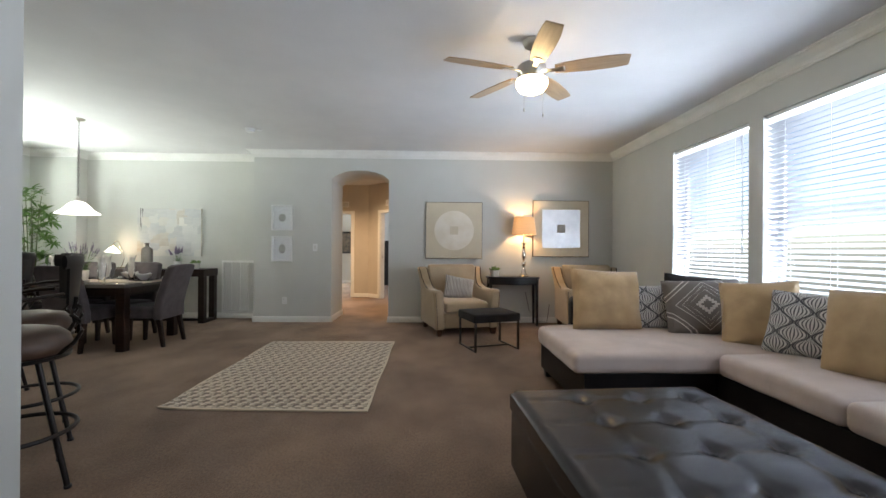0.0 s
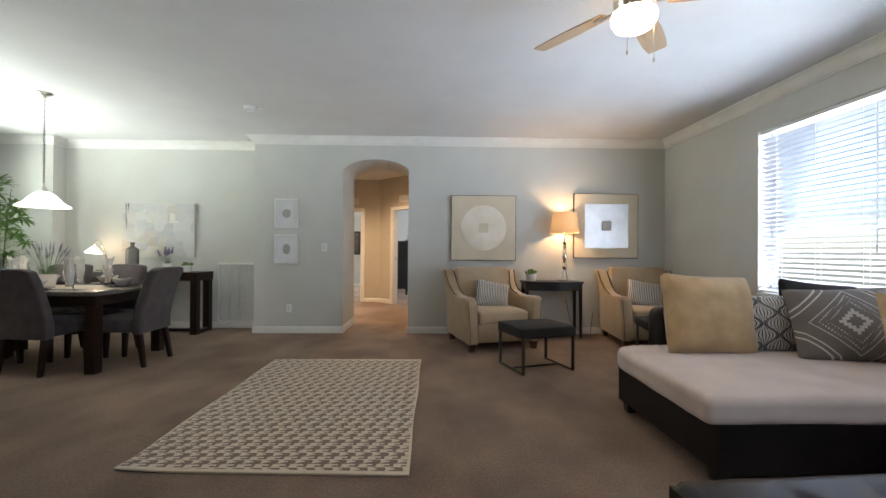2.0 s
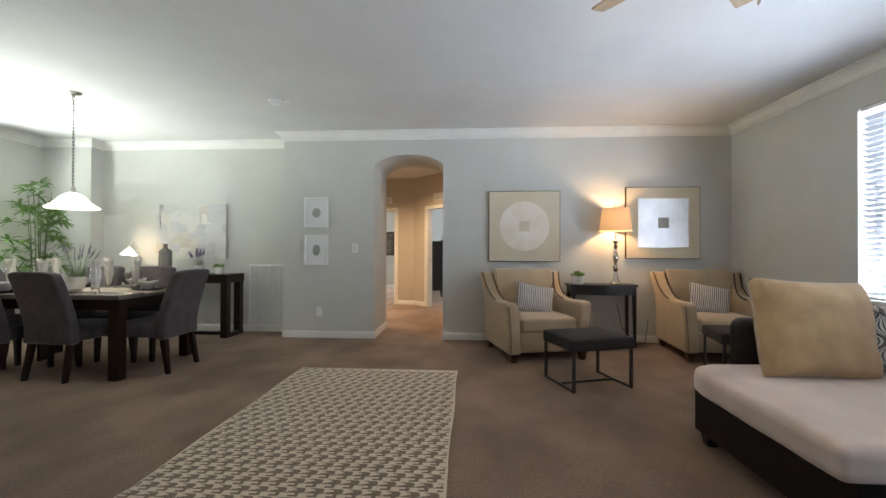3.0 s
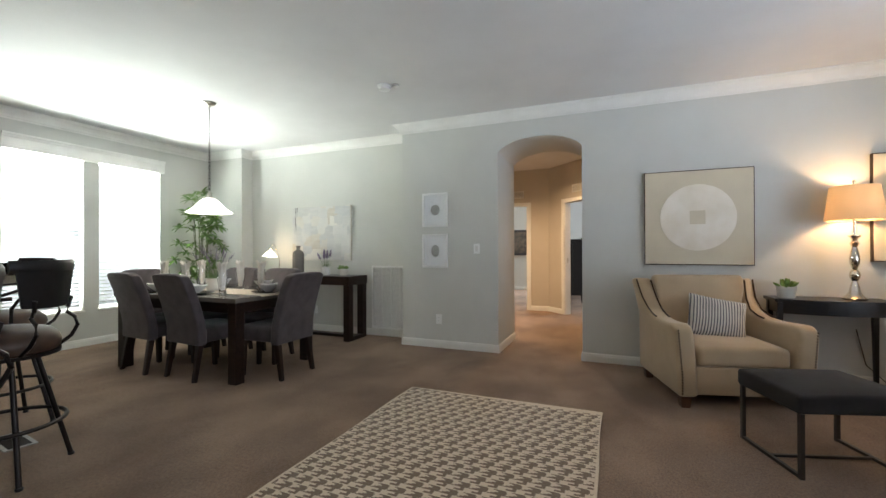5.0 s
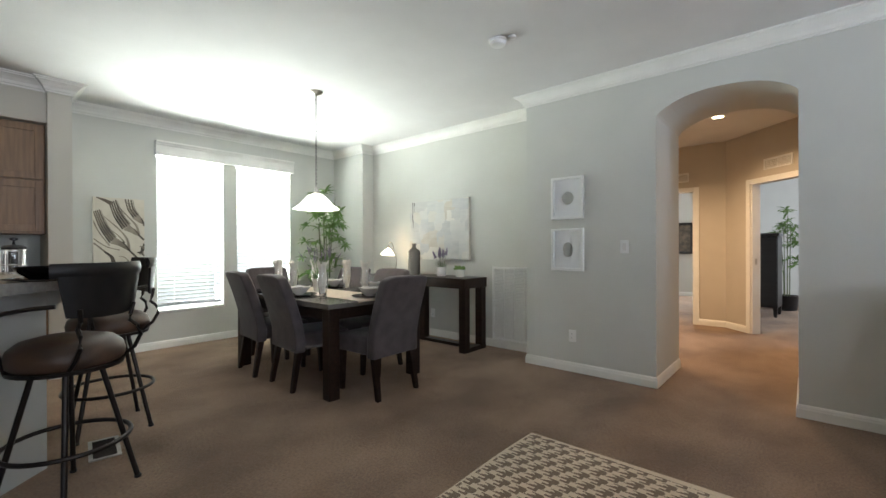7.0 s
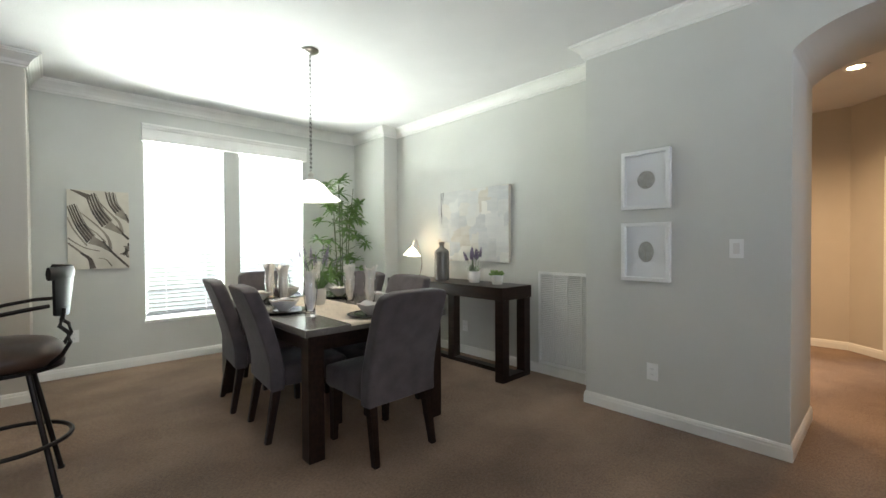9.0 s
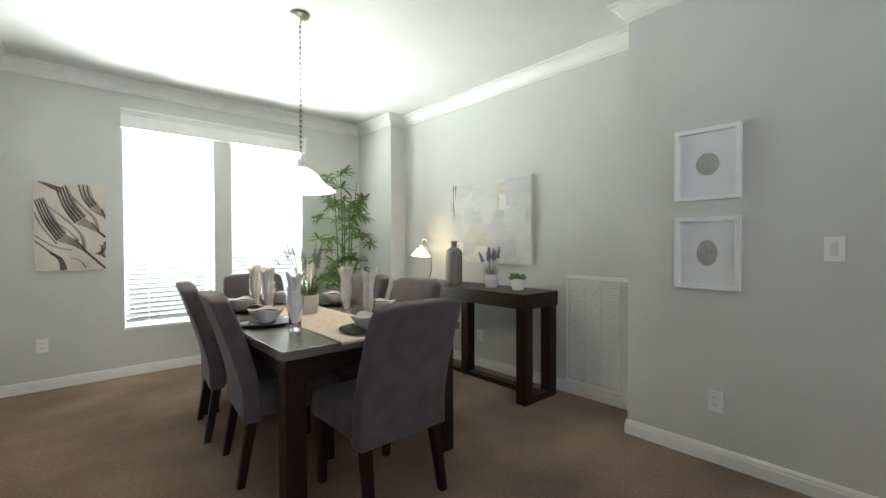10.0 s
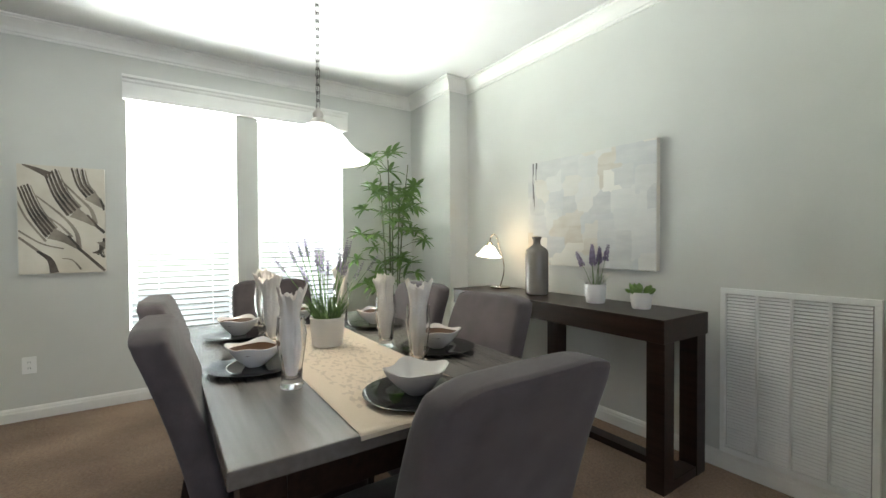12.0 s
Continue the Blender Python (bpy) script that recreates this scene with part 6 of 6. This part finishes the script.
fork(((0.01, 0.21), (0.11, 0.18)), ((0.31, 0.66), (0.41, 0.59)), (0.52, 0.68), (0.68, 0.77), (0.99, 0.99), 4, -0.0372)
fork(((0.30, 0.07), (0.42, 0.03)), ((0.56, 0.46), (0.69, 0.39)), (0.75, 0.48), (0.89, 0.55), (0.995, 0.62), 4, -0.0380)
fork(((0.61, 0.01), (0.73, 0.01)), ((0.78, 0.28), (0.86, 0.24)), (0.91, 0.32), (0.985, 0.37), (0.995, 0.40), 3, -0.0388)
fork(((0.98, 0.86), (0.84, 0.81)), ((0.94, 0.72), (0.99, 0.76)), (0.985, 0.72), (0.99, 0.70), (0.995, 0.69), 3, -0.0394)
bm = bmesh.new()
for line, w0, w1 in ((((0.2, 0.28), (0.5, 0.47), (0.65, 0.62), (0.68, 0.77)), 0.008, 0.03), (((0.47, 0.12), (0.68, 0.28), (0.83, 0.4), (0.88, 0.53)), 0.008, 0.028), (((0.0, 0.60), (0.25, 0.72), (0.5, 0.77)), 0.012, 0.008),
                     (((0.0, 0.34), (0.1, 0.5), (0.3, 0.7)), 0.01, 0.014), (((0.48, 0.86), (0.6, 0.88), (0.7, 0.97)), 0.005, 0.012), (((0.25, 0.44), (0.45, 0.54), (0.6, 0.66)), 0.008, 0.016), (((0.0, 0.66), (0.2, 0.78), (0.36, 0.88)), 0.014, 0.02)):
    ribbon(bm, [spot(*p) for p in line], w0, w1, -0.0368)
part("printed_shadows", bm, SEPIA2, fp, "soft sepia shadows")
for line, w0, w1 in ((((0.06, 0.005), (0.2, 0.04), (0.36, 0.09)), 0.006, 0.05), (((0.2, 0.79), (0.34, 0.87), (0.39, 0.995)), 0.012, 0.05)):
    bm = bmesh.new()
    ribbon(bm, [spot(*p) for p in line], w0, w1, -0.0370)
    part("printed_handle", bm, SEPIA, fp, "dark printed handle end")

# bamboo by the window
bamboo((-6.0, 6.46, 0), "tall leafy bamboo plant beside the dining window", 2.08, 7, 11, 6, 0.36)

# bar and kitchen ---------------------------------------------------------------
BAR = mat("bar_wall_paint", (0.42, 0.43, 0.42), 0.75)
mottle(BAR, (0.44, 0.45, 0.44), (0.40, 0.41, 0.40), 2)
bump(BAR, 140, 0.12, 0.004)
C0 = (-3.76, 3.22)
kd = 1 / math.sqrt(2)
E1 = (C0[0] + 2.1 * kd, C0[1] - 2.1 * kd)
bar_out = [C0, (-4.55, 3.22), (-4.55, 3.08), (C0[0] - 0.06, 3.08), (E1[0] - 0.1, E1[1] - 0.1), E1]
structure("wall_bar", slab(bar_out, 0, 1.0), BAR, "painted half wall under the breakfast bar", "wall")
bm = bmesh.new()
sweep(bm, [E1, C0, (-4.55, 3.22)][::-1], [(-u, z) for u, z in BASE])
structure("baseboard", bm, TRIM, "white baseboard along the breakfast bar", "baseboard")
cnt = thing("bar_counter", "grey speckled breakfast bar countertop with rounded edge", "countertop")
off = 0.25
top_out = [(C0[0] + off * 0.42, C0[1] + off), (-4.6, 3.22 + off), (-4.6, 2.92), (C0[0] - 0.12, 2.92), (E1[0] - 0.26, E1[1] - 0.2), (E1[0] + off * kd, E1[1] + off * kd)]
part("top", slab(top_out, 1.0, 1.05, 0.02), LAMINATE, cnt, smooth=True)
br = part("bracket", side_body([(0, 1.0), (0.2, 1.0), (0.2, 0.975), (0.02, 0.86), (0, 0.86)], -0.03, 0.03), BAR, cnt, "painted support bracket")
br.matrix_basis = pose(-3.9, 3.22, 0)


def bar_stool(where, rz):
    """Faces +y; padded swivel seat, low curved back, ring and four splayed legs."""
    th = thing("bar_stool", "dark metal bar stool with brown padded seat", "bar stool", where, rz, "stools at the breakfast bar")
    bm = bmesh.new()
    lathe(bm, [(0.0005, 0.645), (0.205, 0.648), (0.222, 0.665), (0.226, 0.70), (0.215, 0.735), (0.18, 0.765), (0.11, 0.782), (0.0005, 0.788)], 36)
    part("seat", bm, SEATBROWN, th, "round brown padded seat", True)
    bm = bmesh.new()
    lathe(bm, [(0.0005, 0.60), (0.06, 0.602), (0.075, 0.615), (0.17, 0.626), (0.222, 0.63), (0.224, 0.648), (0.0005, 0.65)], 30)
    part("swivel_plate", bm, STEEL, th, smooth=True)
    for q in range(4):
        a = radians(45 + 90 * q)
        bm = bmesh.new()
        rod(bm, (0.125 * math.cos(a), 0.125 * math.sin(a), 0.615), (0.272 * math.cos(a), 0.272 * math.sin(a), 0.004), 0.0125, seg=10)
        lg = part("leg", bm, STEEL, th, smooth=True)
        bm = bmesh.new()
        lathe(bm, [(0.016, 0), (0.017, 0.012), (0.012, 0.016)], 12, (0.272 * math.cos(a), 0.272 * math.sin(a), 0.0))
        part("foot_cap", bm, BLACKWOOD, lg)
    bm = bmesh.new()
    tube(bm, [(0.245 * math.cos(2 * math.pi * q / 36), 0.245 * math.sin(2 * math.pi * q / 36), 0.27) for q in range(36)], 0.011, 8, True)
    part("foot_ring", bm, STEEL, th, smooth=True)
    # curved back panel with a padded top roll
    bm = bmesh.new()
    n, R = 14, 0.33
    rings = []
    for q in range(n + 1):
        a = radians(-36 + 72 * q / n)
        for_r = []
        for r_, z in ((R, 0.90), (R + 0.02, 1.08), (R + 0.032, 1.085), (R + 0.012, 0.895)):
            wz = 0.012 * math.cos(a * 2.4)
            taper = 1 if z > 1 else 0.86
            for_r.append(bm.verts.new((r_ * math.sin(a * taper), 0.10 - r_ * math.cos(a * taper), z - (wz if z < 1 else 0))))
        rings.append(for_r)
    for p, q in zip(rings, rings[1:]):
        for i in range(4):
            bm.faces.new((p[i], p[(i + 1) % 4], q[(i + 1) % 4], q[i]))
    bm.faces.new(rings[0])
    bm.faces.new(rings[-1][::-1])
    bk = part("back_panel", bm, SEATDARK, th, "dark curved back panel", True)
    bm = bmesh.new()
    rings = []
    for q in range(n + 3):
        a = radians(-40 + 80 * q / (n + 2))
        ring_ = []
        for jj in range(10):
            b = 2 * math.pi * jj / 10
            r_ = R + 0.024 + 0.013 * math.cos(b)
            ring_.append(bm.verts.new((r_ * math.sin(a), 0.10 - r_ * math.cos(a), 1.105 + 0.034 * math.sin(b))))
        rings.append(ring_)
    for p, q in zip(rings, rings[1:]):
        for jj in range(10):
            bm.faces.new((p[jj], p[(jj + 1) % 10], q[(jj + 1) % 10], q[jj]))
    bm.faces.new(rings[0])
    bm.faces.new(rings[-1][::-1])
    part("top_roll", bm, SEATDARK, bk, "padded dark top roll", True)
    for s in (-1, 1):
        bm = bmesh.new()
        tube(bm, [(s * 0.13, -0.15, 0.64), (s * 0.155, -0.215, 0.70), (s * 0.16, -0.245, 0.76), (s * 0.15, -0.235, 0.81), (s * 0.135, -0.205, 0.84), (s * 0.13, -0.215, 0.87), (s * 0.14, -0.225, 0.93)], 0.010, 8)
        part("scroll_support", bm, STEEL, th, smooth=True)
        bm = bmesh.new()
        tube(bm, [(s * 0.20, -0.17, 0.95), (s * 0.245, -0.10, 0.945), (s * 0.25, 0.02, 0.925), (s * 0.245, 0.10, 0.90), (s * 0.235, 0.13, 0.85), (s * 0.215, 0.12, 0.76), (s * 0.19, 0.10, 0.64)], 0.010, 8)
        part("armrest", bm, STEEL, th, smooth=True)
    return th


SEATBROWN = mat("brown_vinyl", (0.06, 0.034, 0.022), 0.45)
mottle(SEATBROWN, (0.085, 0.046, 0.028), (0.03, 0.018, 0.013), 6, (0.35, 0.65))
bump(SEATBROWN, 120, 0.15, 0.002)
SEATDARK = mat("black_vinyl", (0.014, 0.013, 0.013), 0.4, Specular_IOR_Level=0.25)
mottle(SEATDARK, (0.014, 0.013, 0.013), (0.008, 0.008, 0.008), 8)
bs = bar_stool((-3.33, 3.255, 0), 124)
copy_thing(bs, pose(-2.43, 2.61, 0, 0, 0, 134))
copy_thing(bs, pose(-2.01, 2.09, 0, 0, 0, 135))
copy_thing(bs, pose(-4.17, 3.57, 0, 0, 0, 178))

# floor register
fr = thing("floor_register", "metal floor register set in the carpet", "vent", (-3.80, 3.475, 0.001), -8)
bm = bmesh.new()
for a, b in (((-0.16, -0.075, 0), (0.16, -0.055, 0.006)), ((-0.16, 0.055, 0), (0.16, 0.075, 0.006)), ((-0.16, -0.055, 0), (-0.14, 0.055, 0.006)), ((0.14, -0.055, 0), (0.16, 0.055, 0.006))):
    box(bm, a, b)
part("frame", bm, LAMINATE, fr)
part("backing", new_box((-0.14, -0.055, 0), (0.14, 0.055, 0.002)), DARKHOLE, fr)
first = None
for q in range(11):
    at = pose(-0.125 + q * 0.025, 0, 0.0038, 0, 30, 0)
    if first is None:
        first = part("slat", new_box((-0.006, -0.054, -0.0008), (0.006, 0.054, 0.0008)), STEEL, fr, at=at)
    else:
        share("slat", first, fr, at)

# dishes and coffee press on the bar
for x, y in ((-3.35, 3.16), (-3.5, 3.32)):
    th = thing("charger_plate", "shiny black plate on the breakfast bar", "plate", (x, y, 1.05), 0, "bar plates")
    bm = bmesh.new()
    lathe(bm, [(0.07, 0.0), (0.075, 0.004), (0.128, 0.012), (0.13, 0.015), (0.126, 0.0165), (0.075, 0.009), (0.0005, 0.008)], 36)
    part("plate", bm, PLATE, th, smooth=True)
    th = thing("black_bowl", "glossy black bowl on its plate", "bowl", (x, y, 1.059), 0, "bar bowls")
    bm = bmesh.new()
    lathe(bm, [(0.035, 0), (0.04, 0.004), (0.075, 0.03), (0.092, 0.055), (0.095, 0.06), (0.09, 0.06), (0.07, 0.034), (0.03, 0.012), (0.0005, 0.011)], 32)
    part("bowl", bm, PLATE, th, smooth=True)
fpz = thing("french_press", "glass french press with black lid on the counter", "coffee press", (-4.13, 3.12, 1.05))
bm = bmesh.new()
lathe(bm, [(0.05, 0.004), (0.05, 0.15), (0.0475, 0.15), (0.0475, 0.008), (0.0005, 0.007)], 28)
g = part("beaker", bm, GLASS, fpz, "clear glass beaker", True)
g.visible_shadow = False
bm = bmesh.new()
lathe(bm, [(0.054, 0.148), (0.056, 0.16), (0.045, 0.172), (0.008, 0.178), (0.004, 0.2), (0.018, 0.205), (0.018, 0.215), (0.0005, 0.218)], 24)
part("lid", bm, BLACKWOOD, fpz, "black lid with plunger knob", True)
bm = bmesh.new()
for q in range(4):
    a = radians(45 + 90 * q)
    rod(bm, (0.053 * math.cos(a), 0.053 * math.sin(a), 0), (0.053 * math.cos(a), 0.053 * math.sin(a), 0.15), 0.003, seg=6)
for z in (0.004, 0.06, 0.146):
    tube(bm, [(0.0535 * math.cos(2 * math.pi * q / 24), 0.0535 * math.sin(2 * math.pi * q / 24), z) for q in range(24)], 0.003, 6, True)
part("cage", bm, NICKEL, fpz, "chrome cage", True)
th = thing("white_pitcher", "small white ceramic pitcher on the bar", "pitcher", (-3.05, 2.75, 1.05))
bm = bmesh.new()
lathe(bm, [(0.04, 0), (0.045, 0.01), (0.058, 0.06), (0.05, 0.11), (0.035, 0.14), (0.045, 0.17), (0.041, 0.17), (0.031, 0.14), (0.0005, 0.13)], 24)
part("body", bm, CERAMIC, th, smooth=True)

# kitchen run behind the bar
def cabinet(x0, y0, z0, x1, y1, z1, panels, label):
    th = thing("kitchen_cabinet", label, "cabinet", group="kitchen cabinets")
    part("body", new_box((x0, y0, z0), (x1, y1, z1), 0.002), OAK, th)
    for a, b in panels:
        d_ = part("door", new_box((x1 + 0.001, y0 + 0.012, a), (x1 + 0.02, y1 - 0.012, b), 0.002), OAK, th)
        bm = bmesh.new()
        f = 0.06
        for p, q in (((y0 + 0.012, a), (y0 + 0.012 + f, b)), ((y1 - 0.012 - f, a), (y1 - 0.012, b)), ((y0 + 0.012 + f, a), (y1 - 0.012 - f, a + f)), ((y0 + 0.012 + f, b - f), (y1 - 0.012 - f, b))):
            box(bm, (x1 + 0.0205, p[0], p[1]), (x1 + 0.03, q[0], q[1]), 0.002, 1)
        part("rail_and_stile", bm, OAK, d_)


for y1 in (3.435, 2.93, 2.43, 1.93):
    cabinet(XL, y1 - 0.5, 1.34, -5.98, y1, 2.355, [(1.36, 1.82), (1.84, 2.34)], "brown wooden wall cabinet with panel doors")
for y1 in (3.435, 2.93, 2.43, 1.93):
    cabinet(XL, y1 - 0.5, 0.0, -5.84, y1, 0.87, [(0.1, 0.86)], "brown wooden base cabinet with panel door")
kc = thing("kitchen_counter", "grey speckled kitchen countertop along the wall", "countertop")
part("top", new_box((XL, 1.43, 0.872), (-5.8, 3.436, 0.91), 0.006), LAMINATE, kc)
mw = thing("microwave", "white countertop microwave with dark window", "microwave", (-6.36, 3.05, 0.911))
part("body", new_box((0, -0.25, 0), (0.36, 0.25, 0.3), 0.008), WHITE, mw)
part("door_window", new_box((0.361, -0.22, 0.05), (0.366, 0.08, 0.25), 0.002), PLATE, mw)
part("control_panel", new_box((0.361, 0.1, 0.03), (0.365, 0.23, 0.27), 0.002), DARKHOLE, mw)
for x_, y_ in ((-4.6, 2.0), (-4.6, 0.4), (-3.4, 0.9)):
    downlight((x_, y_, H), "glowing recessed downlight in kitchen ceiling")
